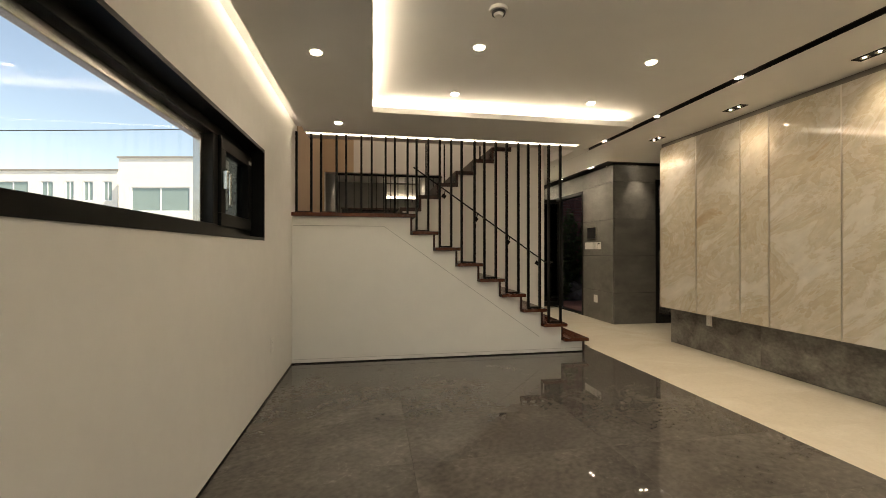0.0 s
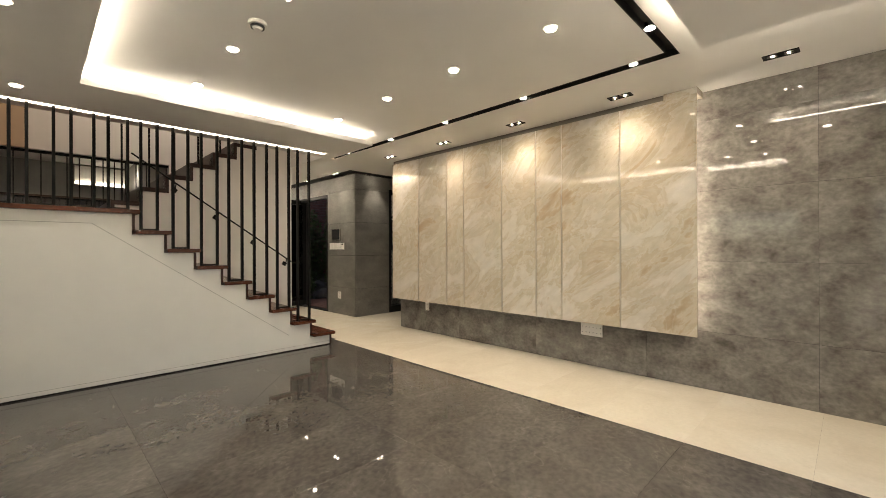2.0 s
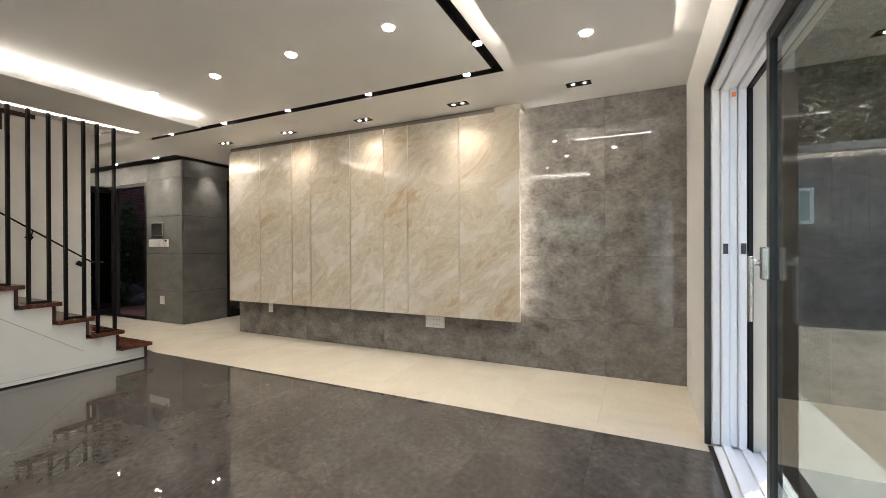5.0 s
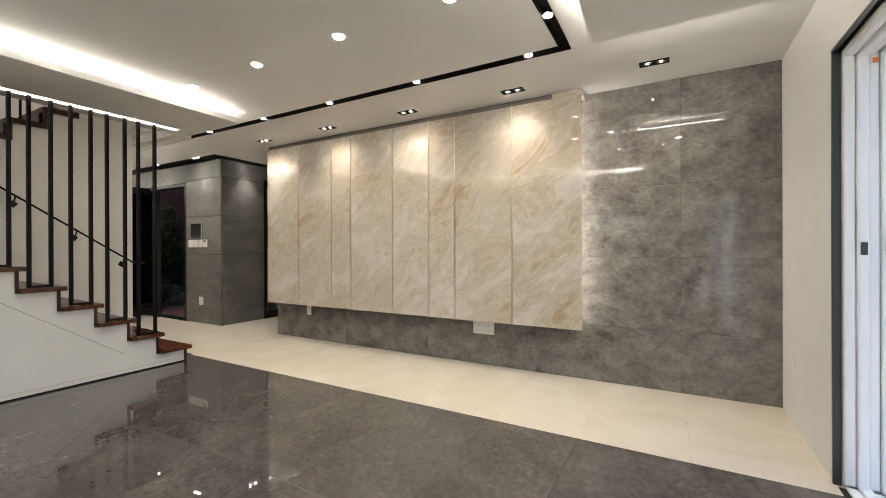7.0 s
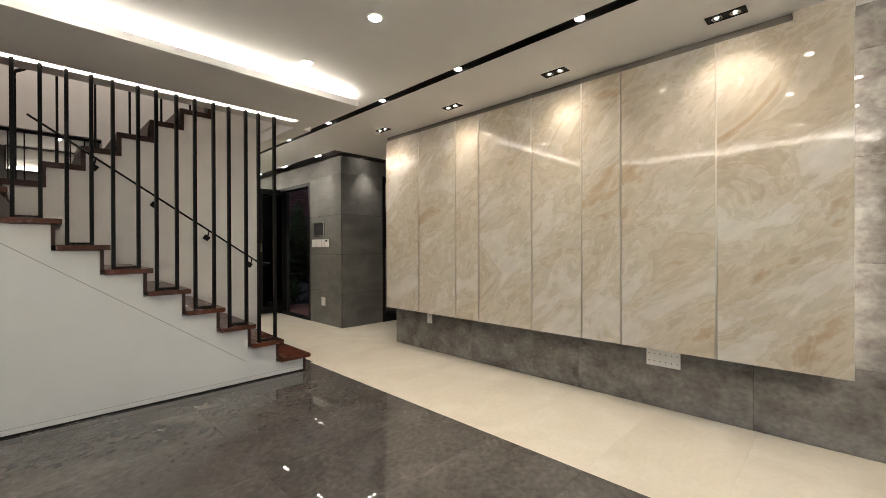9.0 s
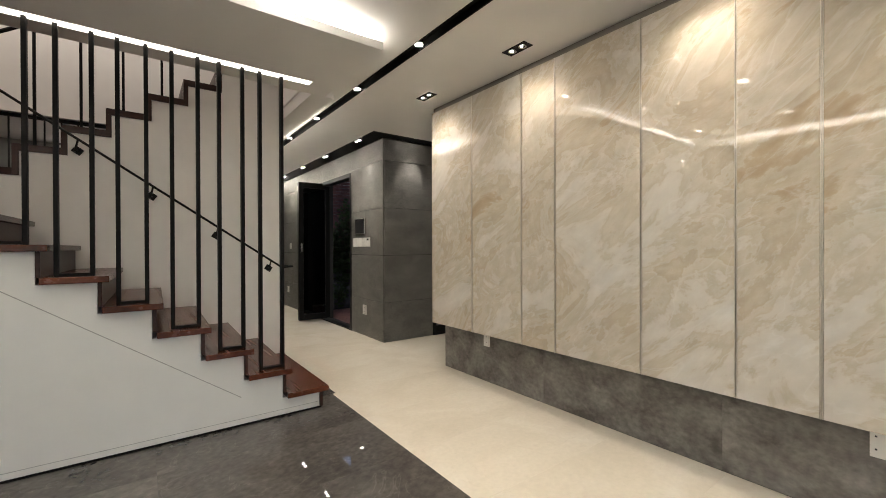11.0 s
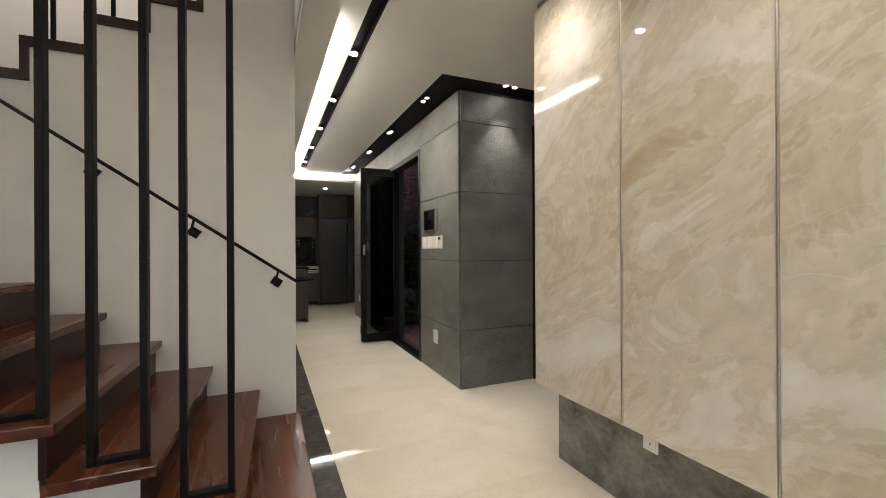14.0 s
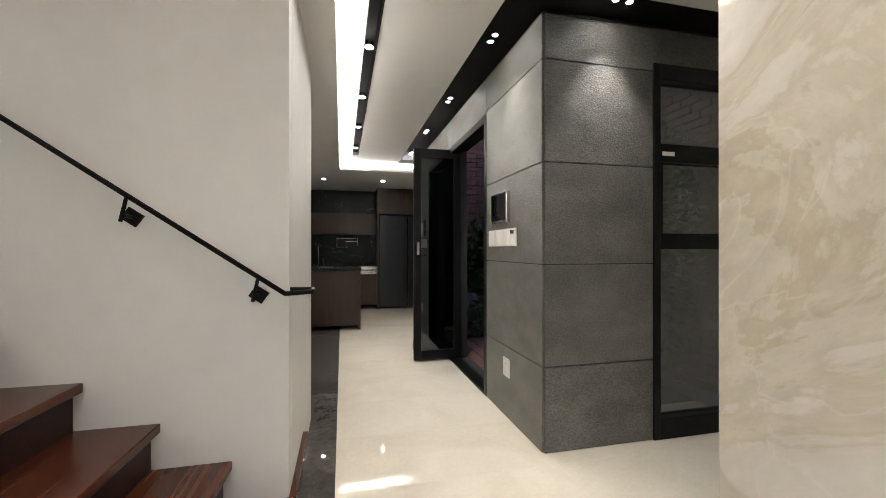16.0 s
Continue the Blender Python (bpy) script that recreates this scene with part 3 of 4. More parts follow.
part("diffuser", boxes(((-0.49, 4.475, SLAB - 0.003), (2.585, 4.545, SLAB + 0.01))), LED_GLOW, strip, "glowing white diffuser")
part("channel", boxes(((-0.495, 4.465, SLAB - 0.002), (2.595, 4.475, SLAB + 0.02)), ((-0.495, 4.545, SLAB - 0.002), (2.595, 4.555, SLAB + 0.02))), WHITE_PLASTIC, strip)
for nm, a, b in (("north", (0.30, 3.80, 0), (2.70, 3.82, 0)), ("west", (0.12, 0.45, 0), (0.14, 3.70, 0)), ("hall", (2.77, 6.0, 0), (2.79, 10.4, 0)), ("south", (-0.1, 0.30, 0), (2.75, 0.32, 0))):
    led = thing("led_strip", (a[0] + b[0]) / 2, (a[1] + b[1]) / 2, SLAB + 0.05, "slim white strip light lying on the ceiling slab", "strip light", "hidden strip lights")
    part("channel", boxes(((a[0], a[1], SLAB + 0.05), (b[0], b[1], SLAB + 0.056))), WHITE_PLASTIC, led)

# ---- stairwell walls, landing room ----
T2 = [(0.57 + 0.26 * k, 1.778 + 0.176 * k) for k in range(8)]     # second flight: start of tread, its height
outline = [(0.57, 0.0), (2.67, 0.0), (2.67, T2[7][1] - 0.05)]
for k in range(7, -1, -1):
    x, z = T2[k]
    x1 = min(x + 0.26, 2.67)
    if k < 7:
        outline.append((x1, z - 0.05))
    outline.append((x, z - 0.05))
bm = prism(bmesh.new(), outline, "y", YW, YW + 0.1)
structure("wall_stair", bm, PLASTER, "white wall between the two stair flights")
structure("wall_stair_end", boxes(((2.55, YW + 0.101, -0.2), (2.672, 6.87, 5.2)), ((2.2, 6.75, -0.2), (2.55, 6.87, 5.2))), PLASTER, "white wall at the stair's end")
structure("wall_stairwell", boxes(((W, 6.75, -0.2), (2.2, 6.9, 1.57)), ((1.35, 6.75, 1.57), (2.2, 6.9, 5.2)), ((W, 6.75, 2.44), (1.35, 6.9, 5.2)), ((W, 6.75, 1.57), (-0.55, 6.9, 2.44)),
          ((2.67, 4.72, 2.75), (2.85, 6.2, 5.2)), ((W, 4.60, 2.75), (2.67, 4.72, 5.2))), PLASTER, "white upper stairwell wall")
structure("floor_upper", boxes(((W, 6.9, 1.4), (1.45, 10.6, 1.57))), WOOD_DARKER, "dark wooden floor of the raised room")
structure("wall_upper_room", boxes(((W - 0.2, 6.9, 1.4), (W, 10.6, 3.2)), ((1.35, 6.9, 1.4), (1.45, 12.9, 3.2)), ((W, 10.5, 1.4), (1.35, 10.7, 3.2))), CONCRETE, "grey walls of the raised room")
structure("ceiling_upper_room", boxes(((W, 6.9, 2.9), (1.35, 10.5, 3.1))), CEILING_PAINT, "white ceiling of the raised room")
cab = thing("sideboard", 0.4, 9.9, 1.57, "long black glossy sideboard in the raised room", "sideboard")
part("body", boxes(((-0.5, 9.8, 1.59), (1.0, 10.4, 2.16)), bevel=0.005), SCREEN, cab)
part("top", boxes(((-0.52, 9.78, 2.16), (1.02, 10.42, 2.19)), bevel=0.004), DARK_WOOD, cab)
lit = thing("lit_niche", 0.95, 10.45, 2.5, "lit white niche behind the sideboard", "wall niche")
part("panel", boxes(((0.52, 10.47, 2.50), (1.34, 10.495, 2.87))), WHITE_PLASTIC, lit)
part("frame", boxes(((0.50, 10.38, 2.48), (1.345, 10.495, 2.498)), ((0.50, 10.38, 2.872), (1.345, 10.495, 2.888)), ((0.50, 10.38, 2.498), (0.518, 10.495, 2.872))), DARK_WOOD, lit)
part("light_bar", boxes(((0.53, 10.40, 2.50), (1.34, 10.43, 2.555))), LED_GLOW, lit, "glowing light bar")
guard = thing("landing_railing", 0.4, 6.8, 1.57, "thin black metal railing in the landing opening", "railing")
part("top_rail", boxes(((-0.35, 6.785, 2.405), (1.349, 6.815, 2.435)), bevel=0.003), BLACK_METAL, guard)
part("bottom_rail", boxes(((-0.35, 6.788, 1.60), (1.349, 6.812, 1.62)), bevel=0.003), BLACK_METAL, guard)
for k in range(15):
    x = -0.33 + 0.118 * k
    part("bar", boxes(((x - 0.006, 6.794, 1.571), (x + 0.006, 6.806, 2.405))), BLACK_METAL, guard)
structure("hall_wall_west", boxes(((1.45, 6.9, -0.2), (1.6, 12.9, 2.75))), PLASTER, "white wall")

# ---- staircase ----
NOSE = [2.69] + [2.424 - RUN * k for k in range(8)]
TOP = [0.168 + RISE * k for k in range(8)] + [1.585]
stair = thing("staircase", 1.0, 5.1, 0, "white staircase with glossy mahogany treads", "staircase")
pts = [(W + 0.002, 0.0), (NOSE[0] - 0.055, 0.0)]
for k in range(9):
    x = NOSE[k] - 0.055
    pts += [(x, TOP[k] - 0.04)]
    if k < 8:
        pts += [(NOSE[k + 1] - 0.055, TOP[k] - 0.04)]
pts += [(W + 0.002, TOP[8] - 0.04)]
body = part("body", prism(bmesh.new(), pts, "y", YS, YW - 0.002), STAIR_WHITE, stair, "white lacquered stair side")
part("landing_body", boxes(((W + 0.002, YW - 0.002, 1.40), (0.6, 6.745, TOP[8] - 0.04))), STAIR_WHITE, stair)
part("landing", boxes(((W + 0.002, YS - 0.055, TOP[8] - 0.038), (NOSE[8], 6.745, TOP[8])), bevel=0.004), WOOD, stair, "mahogany landing")
for k in range(8):
    x1, x0 = NOSE[k], NOSE[k + 1] - 0.033
    sk = 0.034 if k else 0.0
    bm = prism(bmesh.new(), [(x0, YS - 0.055), (x1, YS - 0.055), (x1 + sk, YW - 0.003), (x0, YW - 0.003)], "z", TOP[k] - 0.036, TOP[k])
    bmesh.ops.bevel(bm, geom=bm.edges[:], offset=0.004, segments=2, profile=0.5, affect="EDGES")
    part("tread", bm, WOOD, stair)
    if k == 0:
        part("tread_return", boxes(((NOSE[0] - 0.24, YW + 0.102, TOP[0] - 0.036), (NOSE[0] + 0.01, 6.268, TOP[0])), ((2.672, YW - 0.003, TOP[0] - 0.036), (NOSE[0] + 0.01, YW + 0.102, TOP[0])), ((2.50, YW + 0.102, 0.0), (2.672, 6.268, TOP[0] - 0.036))), WOOD, stair)
for k in range(9):
    lo = TOP[k - 1] if k else 0.012
    sk = 0.034 if k else 0.0
    part("riser", prism(bmesh.new(), [(NOSE[k] - 0.053, YS - 0.012), (NOSE[k] - 0.033, YS - 0.012), (NOSE[k] - 0.033 + sk, YW - 0.003), (NOSE[k] - 0.053, YW - 0.003)], "z", lo, TOP[k] - 0.037), WOOD_DARKER, stair)
part("groove", boxes(((W + 0.01, YS - 0.0015, 1.447), (0.32, YS + 0.004, 1.452))), GROOVE, stair, "fine panel joint")
bm = bmesh.new()
a, b = Vector((0.32, 0, 1.45)), Vector((2.10, 0, 0.192))
n = Vector((b.z - a.z, 0, a.x - b.x)).normalized() * 0.0025
prism(bm, [(a.x + n.x, a.z + n.z), (b.x + n.x, b.z + n.z), (b.x - n.x, b.z - n.z), (a.x - n.x, a.z - n.z)], "y", YS - 0.0015, YS + 0.004)
part("groove", bm, GROOVE, stair, "fine panel joint")
structure("baseboard", boxes(((W, YS - 0.006, 0.0), (NOSE[0] - 0.05, YS, 0.012)), ((NOSE[0] - 0.055, YS - 0.006, 0.0), (NOSE[0] - 0.043, YS, 0.10)), ((W, S, 0.0), (W + 0.006, YS - 0.006, 0.012))), BLACK_METAL, "thin black skirting profile")
part("skirting_line", boxes(((W + 0.01, YS - 0.0015, 0.046), (NOSE[0] - 0.06, YS + 0.004, 0.049))), GROOVE, stair, "fine skirting joint")
structure("trim_landing_wall", boxes(((W + 0.001, 4.76, 1.59), (W + 0.012, 6.73, 5.19)), ((W + 0.001, 6.735, 2.44), (-0.10, 6.749, 5.19)), ((W + 0.001, 6.735, 1.59), (-0.555, 6.749, 2.44))), TAN_WALL, "tan wallpaper beside the landing opening")
# second flight
stair2 = thing("upper_staircase", 1.6, 6.3, 1.585, "mahogany upper stair flight rising beside the white wall", "staircase")
for k in range(8):
    x, z = T2[k]
    x1 = min(x + 0.26, 2.66)
    part("tread", boxes(((x - 0.0, YW - 0.016, z - 0.05), (x1, 6.74 if x1 < 2.2 else 6.26, z))), WOOD_DARKER, stair2)
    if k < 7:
        part("riser", boxes(((x1 - 0.0, YW - 0.014, z - 0.05), (x1 + 0.035, 6.74 if x1 < 2.1 else 6.26, z + 0.126))), WOOD_DARKER, stair2)
part("tread", boxes(((0.31, YW - 0.016, 1.60), (0.57, 6.74, 1.645))), WOOD_DARKER, stair2)
part("riser", boxes(((0.57, YW - 0.014, 1.6), (0.605, 6.74, 1.73))), WOOD_DARKER, stair2)
rail2 = thing("upper_railing", 1.6, 5.83, 1.85, "thin black metal railing of the upper flight", "railing")
for k in range(8):
    x, z = T2[k]
    part("post", boxes(((x + 0.10, YW + 0.05, z - 0.002), (x + 0.118, YW + 0.068, z + 0.92))), BLACK_METAL, rail2)
bm = bmesh.new()
rod(bm, (T2[0][0] + 0.11, YW + 0.06, T2[0][1] + 0.92), (T2[7][0] + 0.11, YW + 0.06, T2[7][1] + 0.92), 0.014, 8)
part("rail", bm, BLACK_METAL, rail2)
# bars from treads to ceiling
BARS = [2.378, 2.233, 2.122, 1.981, 1.86, 1.72, 1.59, 1.455, 1.34, 1.19, 1.07, 0.94, 0.81, 0.68, 0.58, 0.44, 0.34, 0.19, 0.08, -0.08, -0.18, -0.34, -0.44, -0.59]
rail = thing("stair_railing", 1.0, YS + 0.02, 0.3, "black square metal bars from stair to ceiling", "railing")
for i, x in enumerate(BARS):
    k = 1 + i // 2
    z = TOP[k] if k < 8 else TOP[8]
    part("bar", boxes(((x - 0.011, YS + 0.018, z + 0.001), (x + 0.011, YS + 0.058, SLAB + 0.012)), bevel=0.002), BLACK_METAL, rail)
    if i % 2 == 0:
        part("foot_bar", boxes(((BARS[i + 1] + 0.011, YS + 0.02, z + 0.001), (x - 0.011, YS + 0.056, z + 0.018))), BLACK_METAL, rail)
# handrail on the wall
hand = thing("handrail", 1.8, YW - 0.07, 1.0, "thin black metal handrail on wall brackets", "handrail")
bm = bmesh.new()
rod(bm, (2.665, YW - 0.07, 1.012), (0.75, YW - 0.07, 2.324), 0.0095, 10)
rod(bm, (2.66, YW - 0.07, 1.012), (2.765, YW - 0.07, 1.018), 0.0095, 10)
rod(bm, (2.765, YW - 0.07, 1.018), (2.765, YW + 0.05, 1.018), 0.0095, 10)
rod(bm, (2.765, YW + 0.05, 1.018), (2.67, YW + 0.05, 1.018), 0.0095, 10)
smooth(part("rail", bm, BLACK_METAL, hand))
for x in (2.565, 2.12, 1.65, 1.19):
    z = 1.012 + (2.665 - x) * 0.685
    px, pz = x - 0.008, z - 0.075
    c, s = math.cos(math.atan(0.685)), math.sin(math.atan(0.685))
    plate = [(px + u * c + v * s, pz - u * s + v * c) for u, v in ((-0.03, -0.026), (0.03, -0.026), (0.03, 0.026), (-0.03, 0.026))]
    br = part("bracket", prism(bmesh.new(), plate, "y", YW - 0.012, YW), BLACK_METAL, hand)
    bm = bmesh.new()
    rod(bm, (px, YW - 0.012, pz), (px, YW - 0.068, pz), 0.007, 8)
    rod(bm, (px - 0.012, YW - 0.068, pz - 0.022), (x, YW - 0.068, z - 0.004), 0.007, 8)
    part("bracket_arm", bm, BLACK_METAL, br)

# ---- onyx panels on the tiled wall ----
JOINTS = [4.738, 4.14, 3.574, 3.266, 2.665, 2.203, 1.894, 1.292, 0.658]
MX, MZ0, MZ1 = 3.85, 0.468, 2.50
panels = thing("wall_panelling", E, 2.7, MZ0, "backlit beige onyx panels floating on the tiled wall", "wall panel")
part("carcass", boxes(((MX + 0.02, 0.78, MZ0 + 0.03), (E - 0.002, 4.66, MZ1 - 0.02))), GROUT, panels)
for i in range(8):
    y1, y0 = JOINTS[i] - 0.006, JOINTS[i + 1] + 0.006
    part("panel", boxes(((MX, y0, MZ0), (MX + 0.02, y1, MZ1)), bevel=0.002), ONYX, panels)
    if i:
        part("joint_trim", boxes(((MX - 0.002, JOINTS[i] - 0.0055, MZ0), (MX + 0.016, JOINTS[i] - 0.002, MZ1)), ((MX - 0.002, JOINTS[i] + 0.002, MZ0), (MX + 0.016, JOINTS[i] + 0.0055, MZ1)), ((MX + 0.008, JOINTS[i] - 0.002, MZ0), (MX + 0.016, JOINTS[i] + 0.002, MZ1))), TRIM, panels, "thin metal joint trim")
part("side_panel", boxes(((MX + 0.02, 4.70, MZ0), (E - 0.002, 4.73, MZ1)), bevel=0.002), ONYX, panels)
# fills the gap under the ceiling; its shade is put into the colour
structure("trim_wall_top", boxes(((MX + 0.03, 0.92, MZ1 + 0.001), (E - 0.002, 4.74, CEIL - 0.001))), RECESS_SHADE, "filler above the panels with recess shade in its colour")
structure("trim_wall_top_end", boxes(((MX + 0.004, 0.66, MZ1 + 0.001), (E - 0.002, 0.915, CEIL - 0.001))), ONYX, "onyx filler above the panels")


# ---- ceiling fixtures ----


def disc(bm, x, y, z, r, n=28, h=0.002):
    return rod(bm, (x, y, z - h / 2), (x, y, z + h / 2), r, n)


def ring(x, y, z, r0, r1, h, n=28):
    bm = bmesh.new()
    vs = []
    for rr, zz in ((r1, z), (r1 * 0.96, z - h), (r0, z - h * 0.8), (r0, z + 0.002)):
        vs.append([bm.verts.new((x + rr * math.cos(2 * math.pi * i / n), y + rr * math.sin(2 * math.pi * i / n), zz)) for i in range(n)])
    for a, b in zip(vs, vs[1:]):
        for i in range(n):
            bm.faces.new((a[i], a[(i + 1) % n], b[(i + 1) % n], b[i]))
    return bm


def downlight(x, y, z):
    d = thing("downlight", x, y, z, "round white recessed downlight switched on", "ceiling light", "round downlights")
    part("ring", ring(x, y, z, 0.031, 0.044, 0.006), WHITE_PLASTIC, d)
    part("lens", disc(bmesh.new(), x, y, z - 0.004, 0.031, 28, 0.01), GLOW, d, "glowing lens")
    return d


d0 = downlight(*DOWNLIGHTS[0], CEIL)
for x, y in DOWNLIGHTS[1:]:
    copy_thing(d0, pose(x, y, CEIL if x > 0 else SLAB))
for x, y in ((-0.1, 9.4), (1.1, 9.4)):
    copy_thing(d0, pose(x, y, 2.9))
for x, y in DOOR_LIGHTS + [(2.57, 11.3), (3.6, 11.3)]:
    copy_thing(d0, pose(x, y, SLAB))
x, y = TWINS[0]
tw = thing("twin_downlight", x, y, CEIL, "black recessed twin spotlight in the ceiling", "ceiling light", "twin spotlights")
part("frame", boxes(((x - 0.045, y - 0.1, CEIL - 0.005), (x + 0.045, y - 0.088, CEIL)), ((x - 0.045, y + 0.088, CEIL - 0.005), (x + 0.045, y + 0.1, CEIL)),
     ((x - 0.045, y - 0.088, CEIL - 0.005), (x - 0.036, y + 0.088, CEIL)), ((x + 0.036, y - 0.088, CEIL - 0.005), (x + 0.045, y + 0.088, CEIL)), ((x - 0.036, y - 0.088, CEIL - 0.002), (x + 0.036, y + 0.088, CEIL - 0.0005))), BLACK_METAL, tw)
for dy in (-0.045, 0.045):
    part("reflector", ring(x, y + dy, CEIL - 0.0015, 0.02, 0.03, 0.004, 20), CHROME, tw)
    part("lens", disc(bmesh.new(), x - 0.006, y + dy, CEIL - 0.004, 0.009, 16, 0.006), GLOW, tw, "glowing lens")
for x, y in TWINS[1:]:
    copy_thing(tw, pose(x, y, CEIL))
x, y = PILLAR_TWINS[0]
pt = thing("pillar_spotlight", x, y, 2.595, "pair of small spotlights in the black ceiling band", "ceiling light", "pillar spotlights")
for dy in (-0.045, 0.045):
    part("ring", ring(x, y + dy, 2.594, 0.018, 0.03, 0.008, 20), BLACK_METAL, pt)
    part("lens", disc(bmesh.new(), x, y + dy, 2.589, 0.017, 18), GLOW, pt, "glowing lens")
for x, y in PILLAR_TWINS[1:]:
    copy_thing(pt, pose(x, y, 2.595, 0, 0, 90 if x > 4 else 0))
x, y = TRACK[0]
tl = thing("track_light", x, y, CEIL, "small chrome track spotlight in the black slot", "track light", "track lights")
bm = bmesh.new()
rod(bm, (x, y, CEIL + 0.004), (x, y, 2.598), 0.03, 20)
part("body", bm, CHROME, tl)
part("lens", disc(bmesh.new(), x, y, CEIL + 0.001, 0.028, 18), GLOW, tl, "glowing lens")
for x, y in TRACK[1:]:
    copy_thing(tl, pose(x, y, CEIL))
det = thing("smoke_detector", 0.90, 2.24, CEIL, "white round smoke detector on the ceiling", "smoke detector")
bm = bmesh.new()
rod(bm, (0.9, 2.24, CEIL - 0.02), (0.9, 2.24, CEIL), 0.052, 28)
part("base", bm, WHITE_PLASTIC, det)
bm = bmesh.new()
rod(bm, (0.9, 2.24, CEIL - 0.045), (0.9, 2.24, CEIL - 0.02), 0.022, 24, 0.036)
part("head", bm, WHITE_PLASTIC, det)
part("grille", ring(0.9, 2.24, CEIL - 0.022, 0.026, 0.040, 0.012, 24), DARK_GREY_FRAME, det, "dark vent ring")
ac = thing("ceiling_air_conditioner", 1.6, 0.0, SLAB, "white ceiling cassette air conditioner in the slab", "air conditioner")
part("panel", boxes(((0.9, -0.23, SLAB - 0.012), (2.1, 0.23, SLAB)), bevel=0.004), WHITE_PLASTIC, ac)
part("flap", boxes(((0.98, 0.12, SLAB - 0.02), (2.02, 0.19, SLAB - 0.012)), bevel=0.003), WHITE_PLASTIC, ac)
part("vent", boxes(((0.98, 0.195, SLAB - 0.0135), (2.02, 0.205, SLAB - 0.011))), GROUT, ac, "dark air gap")
for i in range(2):
    part("latch", boxes(((2.03, -0.1 + i * 0.16, SLAB - 0.015), (2.05, -0.07 + i * 0.16, SLAB - 0.012))), GROUT, ac)

# ---- switches and sockets ----


def wall_plate(name, label, category, axis, x, y, z, w, h, gangs, mat=WHITE_PLASTIC, dark=False):
    """A plate on a wall: axis says which way it faces."""
    t = thing(name, x, y, z, label, category)
    f = {"-x": lambda u, v, d: (x - d, y + u, z + v), "+x": lambda u, v, d: (x + d, y + u, z + v), "+y": lambda u, v, d: (x + u, y + d, z + v)}[axis]
    part("plate", boxes((f(-w / 2, -h / 2, 0), f(w / 2, h / 2, 0.008)), bevel=0.002), mat, t)
    for i in range(gangs):
        u = -w / 2 + w * (i + 0.5) / gangs
        if name == "wall_socket":
            if gangs == 1:
                part("seam", boxes((f(-w * 0.36, -h * 0.4, 0.0075), f(w * 0.36, h * 0.4, 0.0083))), GROOVE, t, "fine grey seam")
                part("insert", boxes((f(-w * 0.34, -h * 0.385, 0.008), f(w * 0.34, h * 0.385, 0.0092))), mat, t)
            for s in (-1, 1):
                part("socket_hole", boxes((f(u - 0.0035, s * h * 0.22 - 0.0035, 0.0075), f(u + 0.0035, s * h * 0.22 + 0.0035, 0.0098))), DARK_GREY_FRAME, t)
        else:
            part("rocker", boxes((f(u - w / gangs * 0.42, -h * 0.42, 0.008), f(u + w / gangs * 0.42, h * 0.42, 0.012)), bevel=0.0015), mat, t)
    return t


wall_plate("wall_socket", "white socket under the onyx panels", "wall socket", "-x", E - 0.001, 4.155, 0.375, 0.075, 0.12, 1)
wall_plate("wall_socket", "wide white socket plate under the onyx panels", "wall socket", "-x", E - 0.001, 1.66, 0.37, 0.23, 0.125, 6)
wall_plate("wall_socket", "white socket low on the dark pillar", "wall socket", "-x", PX - 0.001, 6.55, 0.357, 0.11, 0.13, 1)
for i, (u, w) in enumerate(((6.83, 0.138), (6.682, 0.142), (6.55, 0.09), (6.435, 0.108))):
    wall_plate("light_switch", "white light switch on the dark pillar" if i < 3 else "white switch with a small grey display", "light switch", "-x", PX - 0.001, u, 1.272, w, 0.122, 1)
solo("thermostat_display", boxes(((PX - 0.0155, 6.41, 1.295), (PX - 0.0125, 6.46, 1.32))), SCREEN, "small dark display on a wall switch", "display")
wall_plate("light_switch", "white wall switch beside the folding door", "light switch", "-x", PX - 0.001, 9.88, 1.235, 0.10, 0.12, 1)
wall_plate("wall_socket", "white socket low beside the folding door", "wall socket", "-x", PX - 0.001, 10.05, 0.355, 0.10, 0.12, 1)
wall_plate("wall_socket", "white socket low on the window wall", "wall socket", "+x", W + 0.001, 3.62, 0.40, 0.075, 0.115, 1)
wall_plate("wall_socket", "white socket low beside the sliding door", "wall socket", "+y", 3.74, S + 0.001, 0.40, 0.075, 0.115, 1)
pad = thing("video_intercom", PX, 6.64, 1.485, "black glass video intercom in a silver frame", "intercom")
part("housing", boxes(((PX - 0.03, 6.495, 1.378), (PX, 6.785, 1.595)), bevel=0.004), METAL, pad, "silver housing")
part("screen", boxes(((PX - 0.034, 6.515, 1.398), (PX - 0.029, 6.78, 1.59)), bevel=0.002), SCREEN, pad, "dark glossy screen")
part("button", boxes(((PX - 0.034, 6.60, 1.382), (PX - 0.0295, 6.70, 1.393))), METAL, pad)

# ---- pillar window ----
pw = thing("window_2", 5.18, PY + 0.03, 0, "tall black aluminium court window with three panes", "window")
pw["kind"] = "structure"
X0, X1 = 4.765, 5.6
